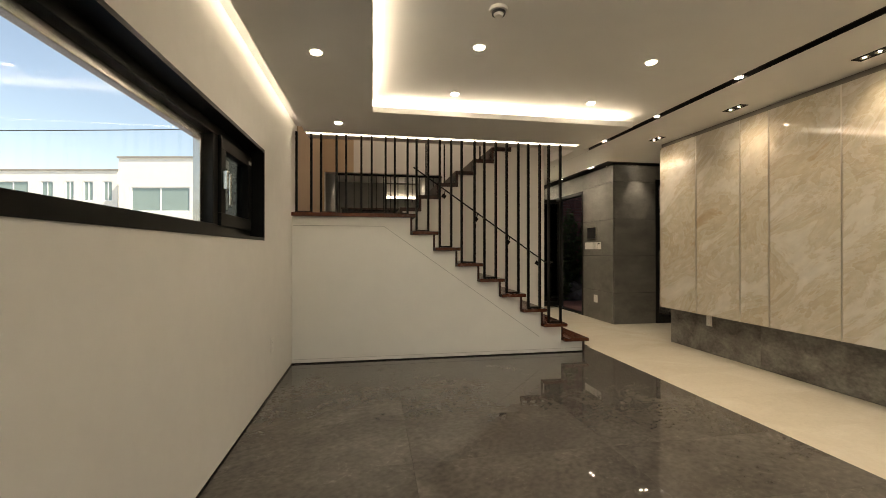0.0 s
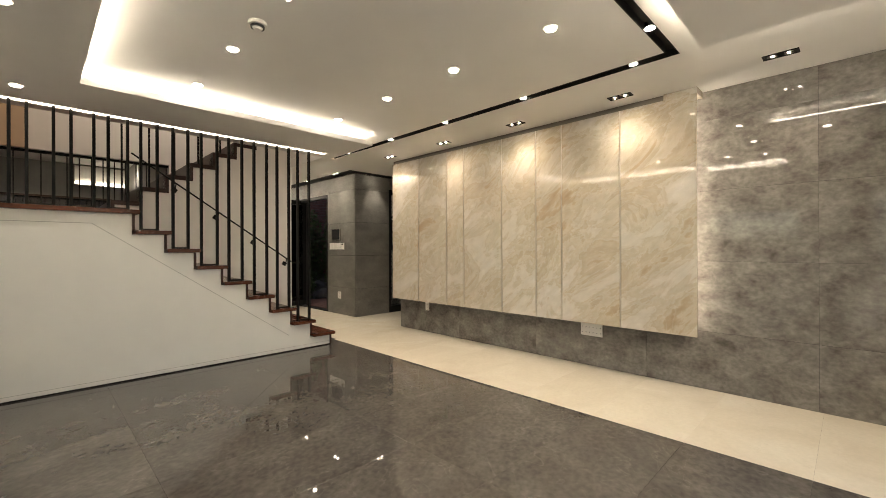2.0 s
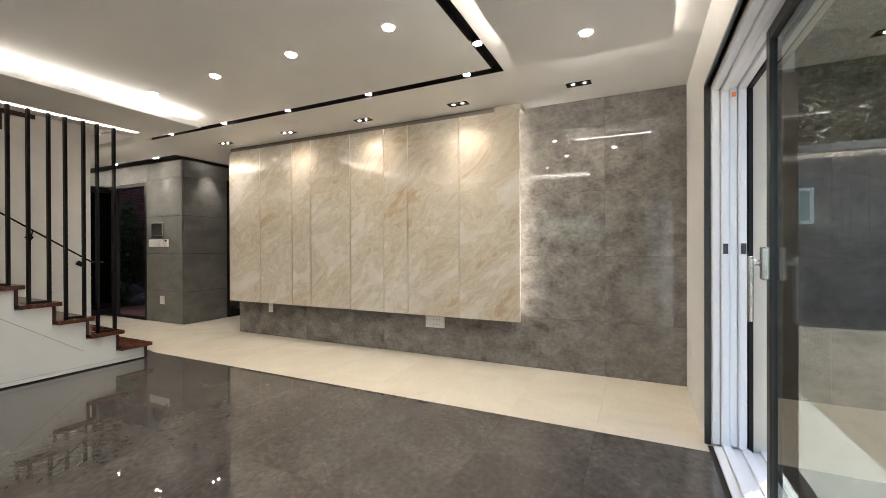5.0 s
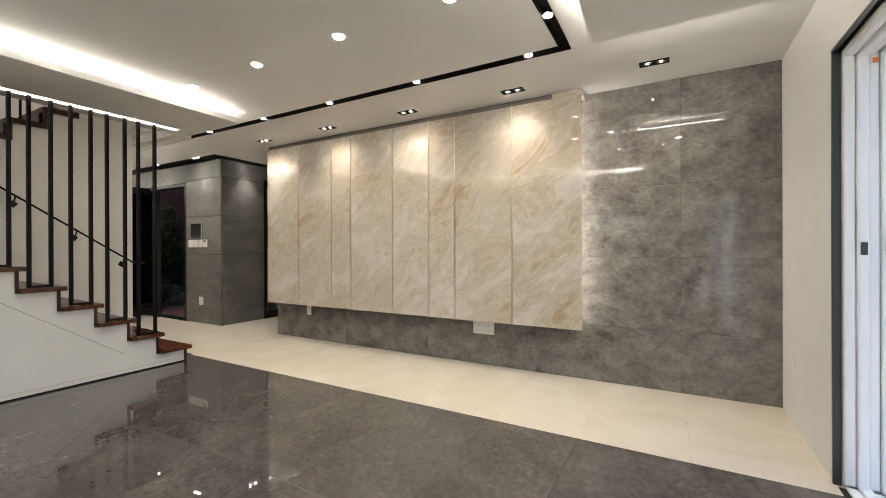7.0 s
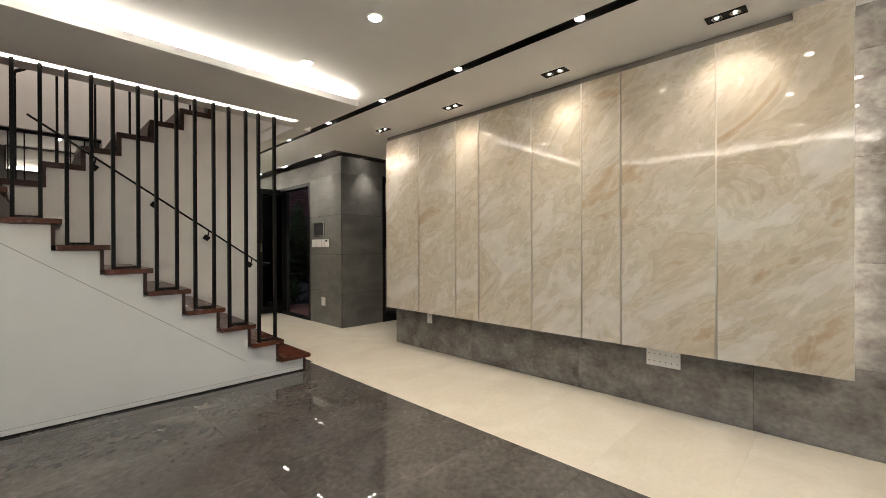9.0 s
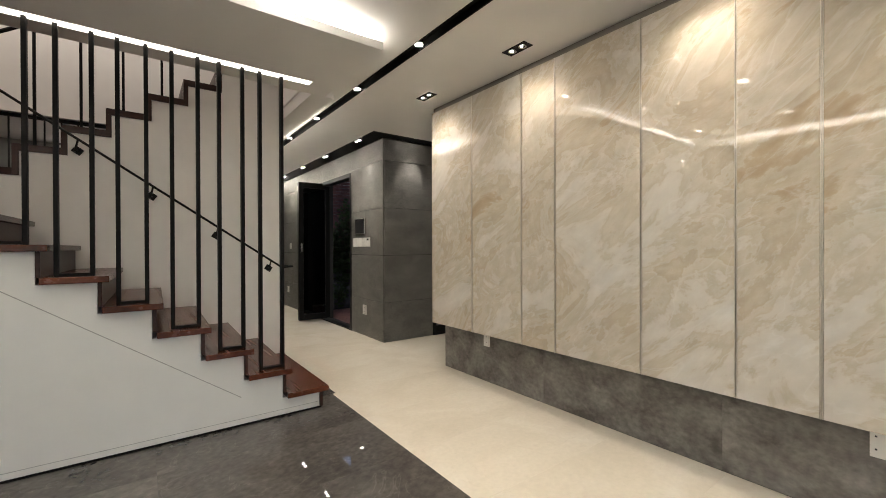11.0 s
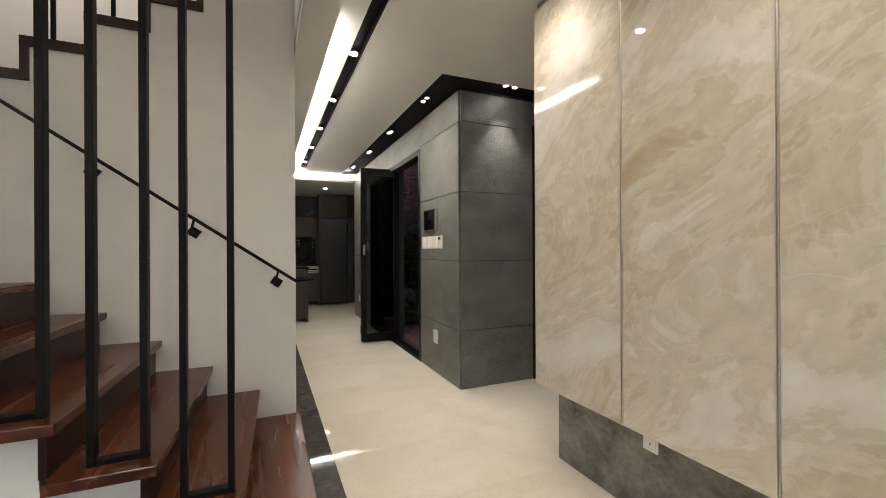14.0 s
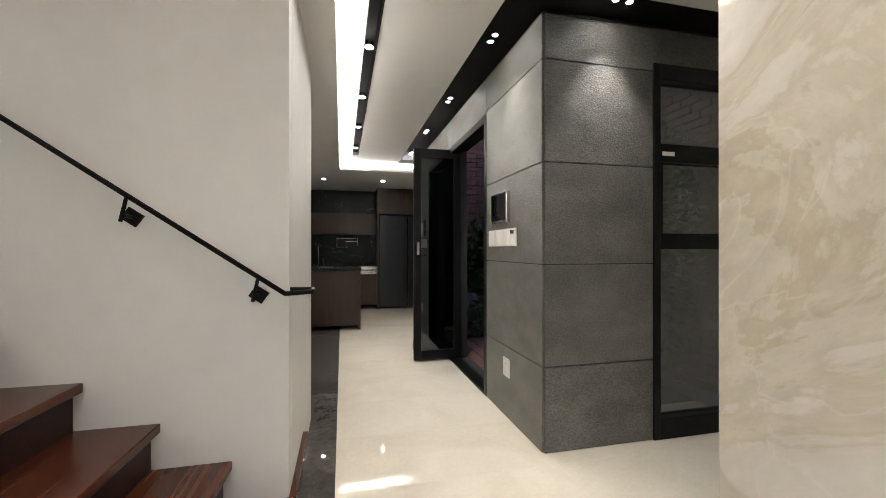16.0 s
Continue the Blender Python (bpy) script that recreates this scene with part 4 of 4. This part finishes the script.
part("window_frame", boxes(
    ((X0, PY - 0.012, 0.0), (X0 + 0.05, PY + 0.09, 2.35)), ((X1 - 0.05, PY - 0.012, 0.0), (X1, PY + 0.09, 2.35)), ((X0 + 0.05, PY - 0.012, 2.25), (X1 - 0.05, PY + 0.09, 2.35)),
    ((X0 + 0.05, PY - 0.012, 0.0), (X1 - 0.05, PY + 0.09, 0.13)), ((X0 + 0.05, PY - 0.012, 1.74), (X1 - 0.05, PY + 0.09, 1.85)), ((X0 + 0.05, PY - 0.012, 1.19), (X1 - 0.05, PY + 0.09, 1.29)), bevel=0.004), BLACK_FRAME, pw)
part("sash", boxes(((X0 + 0.05, PY + 0.01, 1.29), (X0 + 0.085, PY + 0.06, 1.74)), ((X1 - 0.085, PY + 0.01, 1.29), (X1 - 0.05, PY + 0.06, 1.74)), bevel=0.003), BLACK_FRAME, pw)
part("sticker", boxes(((X0 + 0.06, PY - 0.0145, 1.775), (X0 + 0.15, PY - 0.012, 1.80))), WHITE_PLASTIC, pw, "small white sticker")
for z0, z1 in ((0.13, 1.19), (1.29, 1.74), (1.85, 2.25)):
    p = part("pane", boxes(((X0 + 0.04, PY + 0.035, z0 - 0.01), (X1 - 0.04, PY + 0.041, z1 + 0.01))), TINTED, pw)

# ---- folding door to the court ----
fd = thing("door_2", 3.9, 7.6, 0, "black aluminium glass folding door standing open", "folding door")
fd["kind"] = "structure"
part("door_frame", boxes(((PX - 0.004, BY0 - 0.004, 0.0), (PX + 0.12, BY0 + 0.05, BZ)), ((PX - 0.004, BY1 - 0.05, 0.0), (PX + 0.12, BY1 + 0.004, BZ)), ((PX - 0.004, BY0 + 0.05, BZ - 0.06), (PX + 0.12, BY1 - 0.05, BZ + 0.002)), ((PX - 0.004, BY0 + 0.05, 0.0), (PX + 0.12, BY1 - 0.05, 0.02)), bevel=0.003), BLACK_FRAME, fd)


def fold_leaf(y, x0, x1, parent):
    leaf = part("door_leaf", boxes(
        ((x0, y - 0.028, 0.025), (x0 + 0.075, y + 0.028, BZ - 0.02)), ((x1 - 0.075, y - 0.028, 0.025), (x1, y + 0.028, BZ - 0.02)),
        ((x0 + 0.075, y - 0.028, 0.025), (x1 - 0.075, y + 0.028, 0.12)), ((x0 + 0.075, y - 0.028, BZ - 0.11), (x1 - 0.075, y + 0.028, BZ - 0.02)), bevel=0.004), BLACK_FRAME, parent)
    part("pane", boxes(((x0 + 0.06, y - 0.014, 0.10), (x1 - 0.06, y - 0.008, BZ - 0.09))), DARK_GLASS, leaf)
    return leaf


lf = fold_leaf(8.13, 3.62, 4.13, fd)
part("handle", boxes(((3.645, 8.085, 1.13), (3.675, 8.103, 1.27)), bevel=0.003), METAL, lf, "grey recessed handle")
lf2 = fold_leaf(8.20, 3.635, 4.14, fd)
part("hinge", boxes(((3.615, 8.155, 2.10), (3.635, 8.175, 2.20)), ((3.615, 8.155, 0.12), (3.635, 8.175, 0.22))), METAL, lf2)

# ---- court ----
structure("court_floor", boxes(((PX + 0.22, PY + 0.24, -0.2), (7.6, 10.6, -0.03))), GROUT, "court ground under the deck")
CX, CY = 5.9, 10.3                            # brick faces of the court
for i in range(6):
    x0 = PX + 0.23 + i * 0.145
    solo("deck_board", boxes(((x0, 6.5, -0.03), (x0 + 0.138, 9.1, -0.005)), bevel=0.003), DECK, "reddish timber deck board in the court", "deck board", "court deck boards")
# unseen height and the parts over the pillar are added to block sun
court = structure("wall_court", boxes(((CX, 6.0, -0.2), (6.1, 10.8, 5.2)), ((PX + 0.2, PY + 0.24, 4.3), (CX, PY + 0.4, 5.2)), ((5.8, PY + 0.24, -0.2), (CX, PY + 0.4, 4.3)), ((PX + 0.22, CY, -0.2), (CX, 10.49, 3.6)), ((PX + 0.02, PY + 0.25, 2.76), (PX + 0.22, 10.6, 4.2)), ((PX + 0.02, PY + 0.02, 2.63), (5.8, PY + 0.24, 4.2))), MORTAR, "red brick court wall with unseen raised parts that block the sun")
bm = bmesh.new()
rng = random.Random(4)
for r in range(44):
    z0 = r * 0.075
    for c in range(19):
        y0 = 6.45 + c * 0.2 + (0.1 if r % 2 else 0)
        box(bm, (CX - 0.012 - rng.random() * 0.02, y0, z0), (CX, y0 + 0.188, z0 + 0.064))
    for c in range(8):
        x0 = PX + 0.23 + c * 0.2 + (0.1 if r % 2 else 0)
        box(bm, (x0, CY - 0.012 - rng.random() * 0.02, z0), (min(x0 + 0.188, CX - 0.04), CY, z0 + 0.064))
ob = part("brickwork", bm, BRICK, court, "weathered red brick courses")
ob["kind"] = "stuff"


def rock(x, y, z, r, seed):
    bm = bmesh.new()
    bmesh.ops.create_icosphere(bm, subdivisions=2, radius=r)
    for v in bm.verts:
        v.co *= 1 + 0.35 * noise.noise(v.co * (1.6 / r) + Vector((seed * 3.1, 0, 0)))
        v.co.z *= 0.75
        v.co += Vector((x, y, z))
    return solo("rock", bm, ROCK, "rough grey garden rock in the court", "rock", "court rocks")


for i in range(26):
    rx, ry = 4.4 + 0.19 * (i % 7) + 0.1 * rng.random(), 9.3 + 0.24 * (i // 7) + 0.1 * rng.random()
    rock(rx, ry, 0.06 + 0.2 * (i // 7) * (0.7 + 0.3 * rng.random()), 0.15 + 0.09 * rng.random(), i)
for i in range(8):
    rock(5.5 + 0.15 * rng.random(), 6.9 + i * 0.28, 0.07, 0.13 + 0.06 * rng.random(), 40 + i)


def shrub(x, y, z, r, h, count, mat, label, name="shrub", trunk=0.0):
    t = thing(name, x, y, z, label, "shrub" if name == "shrub" else "tree")
    bm = bmesh.new()
    rod(bm, (x, y, z), (x + 0.03, y, z + max(trunk, h * 0.6)), 0.02 + 0.03 * (trunk > 0.5), 8, 0.008)
    for i in range(6):
        a = i * 1.05
        rod(bm, (x + 0.01, y, z + max(trunk, h * 0.2)), (x + math.cos(a) * r * 0.6, y + math.sin(a) * r * 0.6, z + max(trunk, h * 0.2) + h * (0.3 + 0.08 * i)), 0.012, 6, 0.004)
    part("stem", bm, SOIL, t)
    bm = bmesh.new()
    for _ in range(count):
        d = Vector((rng.gauss(0, 1), rng.gauss(0, 1), rng.gauss(0, 1))).normalized() * (rng.random() ** 0.45)
        c = Vector((x + d.x * r, y + d.y * r, z + trunk + h * 0.5 + d.z * h * 0.5))
        u = Vector((rng.gauss(0, 1), rng.gauss(0, 1), rng.gauss(0, 0.6))).normalized()
        w = u.cross(Vector((rng.gauss(0, 1), rng.gauss(0, 1), rng.gauss(0, 1)))).normalized()
        s = 0.05 if r < 1 else 0.15
        q = [bm.verts.new(c + p) for p in (u * s, w * s * 0.45, -u * s, -w * s * 0.45)]
        bm.faces.new(q)
    cr = part("crown", bm, mat, t)
    return t


shrub(5.35, 8.5, -0.03, 0.3, 0.7, 450, LEAF, "low green shrub among the court rocks")
for i in range(6):
    shrub(5.62 - 0.12 * (i % 2), 6.85 + i * 0.5, -0.03, 0.30, 2.0 + 0.5 * rng.random(), 1600, LEAF, "tall slim dark green shrub along the brick court wall")
for px, py, ph in ((5.15, 9.75, 2.3), (5.5, 9.35, 2.6), (4.95, 10.0, 1.7)):
    shrub(px, py, -0.03, 0.27, ph, 1500, LEAF, "tall slim dark green shrub along the brick court wall")
shrub(5.20, 7.0, -0.03, 0.25, 0.95, 350, YELLOW_LEAF, "yellowish shrub in the court")
shrub(4.75, 9.25, 0.02, 0.22, 0.5, 250, LEAF, "low green shrub among the court rocks")

# ---- kitchen ----
isl = thing("kitchen_island", 2.5, 10.5, 0, "dark walnut kitchen island with a black stone top", "kitchen island")
part("body", boxes(((1.62, 10.07, 0.06), (3.13, 10.75, 0.88)), bevel=0.003), DARK_WOOD, isl)
part("side_panel", boxes(((3.115, 10.04, 0.0), (3.15, 10.78, 0.885)), bevel=0.002), DARK_WOOD, isl)
part("worktop", boxes(((1.6, 10.03, 0.885), (3.16, 10.8, 0.915)), bevel=0.003), BLACK_STONE, isl, "black marble worktop")
part("socket_strip", boxes(((2.55, 10.35, 0.915), (2.75, 10.42, 0.925)), bevel=0.002), METAL, isl)
base = thing("base_cabinet", 2.5, 12.4, 0, "dark walnut base cabinets along the kitchen wall", "kitchen cabinet")
part("body", boxes(((1.62, 12.13, 0.08), (3.56, 12.72, 0.86))), DARK_WOOD, base)
for i in range(4):
    x0 = 1.64 + i * 0.48
    part("cabinet_door", boxes(((x0, 12.108, 0.1), (x0 + 0.472, 12.128, 0.70)), bevel=0.002), DARK_WOOD, base)
    if i < 3:
        part("drawer_front", boxes(((x0, 12.108, 0.71), (x0 + 0.472, 12.128, 0.85)), bevel=0.002), DARK_WOOD, base)
part("control_panel", boxes(((3.10, 12.10, 0.70), (3.55, 12.126, 0.85)), bevel=0.002), METAL, base, "steel oven control panel")
part("control_slot", boxes(((3.12, 12.097, 0.77), (3.53, 12.101, 0.79))), SCREEN, base)
solo("worktop", boxes(((1.6, 12.09, 0.862), (3.565, 12.72, 0.892)), bevel=0.003), BLACK_STONE, "black marble worktop on the base cabinets", "worktop")
back = structure("wall_kitchen", boxes(((1.5, 12.72, -0.2), (6.2, 12.9, 2.75)), ((5.0, 10.3, -0.2), (6.2, 12.72, 2.75)), ((PX + 0.22, 10.5, -0.2), (5.0, 10.52, 2.75))), BLACK_STONE, "black veined marble kitchen wall")
up = thing("wall_cabinet", 2.5, 12.5, 1.5, "dark walnut wall cabinets above the worktop", "kitchen cabinet")
part("body", boxes(((1.62, 12.40, 1.50), (3.56, 12.715, 1.92))), DARK_WOOD, up)
for i in range(4):
    x0 = 1.63 + i * 0.483
    part("cabinet_door", boxes(((x0, 12.38, 1.49), (x0 + 0.476, 12.398, 1.925)), bevel=0.002), DARK_WOOD, up)
tall = thing("tall_cabinet", 4.1, 12.4, 0, "tall dark walnut cabinet round the fridge", "kitchen cabinet")
part("side_panel", boxes(((3.565, 12.08, 0.0), (3.60, 12.715, 2.42)), bevel=0.002), DARK_WOOD, tall)
part("side_panel", boxes(((4.72, 12.08, 0.0), (4.76, 12.715, 2.42)), bevel=0.002), DARK_WOOD, tall)
part("top_box", boxes(((3.60, 12.12, 1.90), (4.72, 12.715, 2.42))), DARK_WOOD, tall)
for i in range(2):
    part("cabinet_door", boxes(((3.603 + i * 0.56, 12.09, 1.90), (4.157 + i * 0.56, 12.118, 2.415)), bevel=0.002), DARK_WOOD, tall)
fr = thing("fridge", 4.1, 12.4, 0, "dark steel two-door built-in fridge", "fridge")
part("body", boxes(((3.605, 12.14, 0.03), (4.715, 12.70, 1.88))), SCREEN, fr)
for i in range(2):
    part("fridge_door", boxes(((3.61 + i * 0.58, 12.085, 0.04), (4.165 + i * 0.55, 12.138, 1.875)), bevel=0.006), FRIDGE, fr)
part("handle_gap", boxes(((4.166, 12.09, 0.3), (4.189, 12.13, 1.8))), SCREEN, fr)
tap = thing("kitchen_tap", 2.4, 12.5, 0.892, "slim chrome kitchen tap on the worktop", "tap")
bm = bmesh.new()
rod(bm, (2.42, 12.55, 0.892), (2.42, 12.55, 1.22), 0.012, 10)
rod(bm, (2.42, 12.55, 1.22), (2.42, 12.40, 1.24), 0.011, 10)
rod(bm, (2.42, 12.40, 1.24), (2.42, 12.40, 1.18), 0.011, 10)
part("spout", bm, CHROME, tap)
part("lever", boxes(((2.50, 12.54, 0.892), (2.52, 12.56, 1.0)), bevel=0.003), CHROME, tap)
shelf = thing("wall_rack", 2.95, 12.66, 1.2, "thin metal rack on the kitchen backsplash", "wall rack")
bm = bmesh.new()
for a, b in (((2.78, 1.44), (2.78, 1.24)), ((2.78, 1.24), (3.0, 1.24)), ((2.78, 1.42), (3.2, 1.42)), ((3.2, 1.44), (3.2, 1.26)), ((2.95, 1.36), (3.2, 1.36))):
    rod(bm, (a[0], 12.69, a[1]), (b[0], 12.69, b[1]), 0.006, 6)
part("frame", bm, METAL, shelf)

# ---- outdoors ----
structure("ground", boxes(((-400, -400, -0.6), (400, 400, -0.35))), GROUND, "pale paved ground")
structure("terrace", boxes(((W - 1, S - 0.85, -0.35), (E + 2.5, S - 0.425, -0.05))), PALE_PAVING, "pale paved terrace outside the sliding door")
structure("garden", boxes(((-8, S - 13.0, -0.35), (30, S - 0.87, -0.12)), ((E + 2.51, S - 0.868, -0.35), (11, S + 1, -0.12))), GARDEN_SOIL, "bare brown garden soil")
bh = thing("brick_house", 13, -6, -0.35, "long grey brick house across the garden", "house")
hw = part("wall", boxes(((11.0, -14, -0.35), (15, 0.2, 3.1))), MORTAR, bh)
bm = bmesh.new()
for r in range(34):
    for c in range(48):
        y0 = 0.0 - c * 0.28 - (0.14 if r % 2 else 0)
        if -3.8 < y0 < -2.8 and 1.9 < r * 0.1 < 2.7:
            continue
        box(bm, (10.985 - 0.006 * rng.random(), y0 - 0.258, -0.3 + r * 0.1), (11.0, y0, -0.3 + r * 0.1 + 0.082))
ob = part("brickwork", bm, GREY_BRICK, bh, "grey brick courses")
ob["kind"] = "stuff"
part("roof", boxes(((10.8, -14.2, 3.1), (15.2, 0.4, 3.25))), CONCRETE, bh)
hwin = part("window", boxes(((10.95, -3.62, 1.65), (11.0, -3.55, 2.4)), ((10.95, -3.1, 1.65), (11.0, -3.03, 2.4)), ((10.95, -3.55, 1.65), (11.0, -3.1, 1.72)), ((10.95, -3.55, 2.33), (11.0, -3.1, 2.4))), WHITE_PVC, bh)
part("pane", boxes(((10.975, -3.55, 1.72), (11.0, -3.1, 2.33))), FACADE_GLASS, hwin)
for i in range(9):
    shrub(16.4 + 1.3 * (i % 2), 0.5 - i * 1.7, -0.35, 2.1, 9.5, 7000, LEAF, "tall leafy green tree behind the brick house", "tree", 1.6)
shrub(8.2, -4.4, -0.12, 0.5, 0.8, 300, LEAF, "low green shrub in the garden soil")

# white houses across the way; local axes: u to the right, depth away from the window
yaw = -10.05
HX = pose(0.17, 0.02, 0, 0, 0, yaw) @ Matrix.Translation((0, 37, 0))


def house(name, u0, u1, z1, windows, label, set_back=0.0):
    t = new(name)
    t.matrix_world = HX @ Matrix.Translation(((u0 + u1) / 2, set_back, -0.35))
    tagged(t, label, "house")
    du = (u0 + u1) / 2

    def hp(nm, bm, mat, parent):
        ob = new(nm, mesh_of(nm, bm, mat))
        ob.parent = parent
        return ob
    hp("wall", boxes(((u0 - du, 0.12, 0), (u1 - du, 8, z1 + 0.35))), RENDER_WHITE, t)
    # front skin in strips round the window openings
    skin, zs = [], sorted({z for w in windows for z in (w[1], w[3])})
    za, zbm = windows[0][1], windows[0][3]
    skin += [((u0 - du, 0, 0), (u1 - du, 0.118, za + 0.35)), ((u0 - du, 0, zbm + 0.35), (u1 - du, 0.118, z1 + 0.35))]
    edge = u0
    for a, _, b, _ in sorted(windows):
        skin.append(((edge - du, 0, za + 0.35), (a - du, 0.118, zbm + 0.35)))
        edge = b
    skin.append(((edge - du, 0, za + 0.35), (u1 - du, 0.118, zbm + 0.35)))
    hp("front", boxes(*skin), RENDER_WHITE, t)
    hp("parapet", boxes(((u0 - du - 0.1, -0.1, z1 + 0.35), (u1 - du + 0.1, 8.1, z1 + 0.5))), CONCRETE, t)
    for a, z0, b, z2 in windows:
        w = hp("window", boxes(((a - du, 0.06, z0 + 0.35), (b - du, 0.10, z0 + 0.43)), ((a - du, 0.06, z2 + 0.27), (b - du, 0.10, z2 + 0.35)), ((a - du, 0.06, z0 + 0.43), (a - du + 0.1, 0.10, z2 + 0.27)), ((b - du - 0.1, 0.06, z0 + 0.43), (b - du, 0.10, z2 + 0.27)), (((a + b) / 2 - du - 0.05, 0.06, z0 + 0.43), ((a + b) / 2 - du + 0.05, 0.10, z2 + 0.27))), WHITE_PVC, t)
        hp("pane", boxes(((a - du, 0.095, z0 + 0.36), (b - du, 0.115, z2 + 0.34))), FACADE_GLASS, w)
    return t


house("white_house", -29.6, -16.0, 9.6, [(-28.5, 4.75, -23.1, 6.95)], "white rendered house with a flat roof")
house("terraced_house", -64, -31.3, 8.85, [(-58, 5.95, -55, 7.85), (-51, 5.95, -48, 7.85), (-42.9, 5.95, -39.9, 7.85), (-38.7, 5.95, -37.5, 7.85), (-36.35, 5.95, -35.5, 7.85), (-34.6, 5.95, -33.65, 7.85), (-32.7, 5.95, -31.8, 7.85)], "long white rendered row house with a flat roof", 2.0)
house("far_house", -16.0, 4.0, 7.6, [(-12, 4.2, -7, 6.2)], "white rendered house with a flat roof", 6.0)
cable = thing("overhead_cable", -20, 30, 8, "thin grey overhead cable across the sky", "cable")
bm = bmesh.new()
c0, c1 = HX @ Vector((-60, -12, 9.0)), HX @ Vector((-5, -12, 8.75))
for i in range(12):
    p, q = (c0.lerp(c1, (i + k) / 12) - Vector((0, 0, 1.2 * math.sin(math.pi * (i + k) / 12) * 0.25)) for k in (0, 1))
    rod(bm, p, q, 0.03, 6)
part("wire", bm, DARK_GREY_FRAME, cable)
for c in (c0, c1):
    pole = thing("utility_pole", c.x, c.y, -0.35, "grey concrete utility pole holding the cable", "utility pole")
    bm = bmesh.new()
    rod(bm, (c.x, c.y, -0.35), (c.x, c.y, c.z + 0.4), 0.16, 12, 0.11)
    part("shaft", bm, CONCRETE, pole)
    bm = bmesh.new()
    rod(bm, (c.x - 0.6, c.y, c.z - 0.06), (c.x + 0.6, c.y, c.z - 0.06), 0.05, 8)
    part("crossarm", bm, DARK_GREY_FRAME, pole)

# ---- tiles ----
TILES = {}


def tile_mesh(name, sx, sy, sz, mat, bev=0.0012):
    key = (name, round(sx, 4), round(sy, 4), round(sz, 4))
    if key not in TILES:
        TILES[key] = mesh_of(name, boxes(((-sx / 2, -sy / 2, -sz / 2), (sx / 2, sy / 2, sz / 2))), mat)
    return TILES[key]


def lay(name, x0, y0, x1, y1, mat, gap=0.0012):
    piece(name, tile_mesh(name, x1 - x0 - gap, y1 - y0 - gap, 0.0118, mat), floor, ((x0 + x1) / 2, (y0 + y1) / 2, -0.0061))


rows_y = [S] + [-0.1 + 0.6 * k for k in range(0, 22) if -0.1 + 0.6 * k < 12.7] + [12.72]
for y0, y1 in zip(rows_y, rows_y[1:]):
    xb = XB if y0 < 4.6 else 2.85
    for x0, x1 in ((W, 0.42), (0.42, 1.62), (1.62, xb)):
        if y0 < 4.6:
            lay("floor_tile", x0, y0, x1, min(y1, 5.7), DARK_FLOOR)
        elif x0 > 1:
            lay("floor_tile", max(x0, 1.62), y0, x1, y1, DARK_FLOOR)
    lay("cream_tile", xb, y0, E + 0.0 if y0 < 10.4 else 5.0, y1, PALE_FLOOR, 0.0006)
    if y0 > 4.2 and y1 < 6.6:
        lay("cream_tile", E, y0, 5.6, y1, PALE_FLOOR, 0.0006)
rows_z = [0.0, 0.495, 1.098, 1.70, 2.30, CEIL - 0.002]
cols_y = [S + 0.001, -0.075, 1.125, 2.325, 3.525, 4.774]
for z0, z1 in zip(rows_z, rows_z[1:]):
    for y0, y1 in zip(cols_y, cols_y[1:]):
        piece("wall_tile", tile_mesh("wall_tile", 0.0115, y1 - y0 - 0.0015, z1 - z0 - 0.0015, GREY_TILE), wall_e, (E + 0.006, (y0 + y1) / 2, (z0 + z1) / 2))
    piece("wall_tile", tile_mesh("wall_tile", 1.5, 0.0115, z1 - z0 - 0.0015, GREY_TILE), wall_e, (E + 0.765, 4.768, (z0 + z1) / 2))
rows_p = [0.0, 0.502, 1.10, 1.70, 2.30, 2.566]
for z0, z1 in zip(rows_p, rows_p[1:]):
    h, zc = z1 - z0 - 0.007, (z0 + z1) / 2
    piece("stone_tile", tile_mesh("stone_tile", 0.0135, BY0 - PY - 0.006 - 0.014, h, PILLAR_TILE), pillar, (PX + 0.007, (BY0 + PY + 0.012) / 2, zc))
    piece("stone_tile", tile_mesh("stone_tile", 4.765 - PX - 0.016, 0.0135, h, PILLAR_TILE), pillar, ((4.765 + PX + 0.014) / 2, PY + 0.007, zc))
    for y0, y1 in ((BY1 + 0.004, 9.4), (9.4, 10.5)):
        piece("stone_tile", tile_mesh("stone_tile", 0.0135, y1 - y0 - 0.004, h, PILLAR_TILE), pillar, (PX + 0.007, (y0 + y1) / 2, zc))
piece("stone_tile", tile_mesh("stone_tile", 0.0135, BY1 - BY0, 2.566 - BZ - 0.006, PILLAR_TILE), pillar, (PX + 0.007, (BY1 + BY0) / 2, (2.566 + BZ + 0.004) / 2))
piece("stone_tile", tile_mesh("stone_tile", 5.6 - 4.765, 0.0135, 2.566 - 2.354, PILLAR_TILE), pillar, ((5.6 + 4.765) / 2, PY + 0.007, (2.566 + 2.354) / 2))
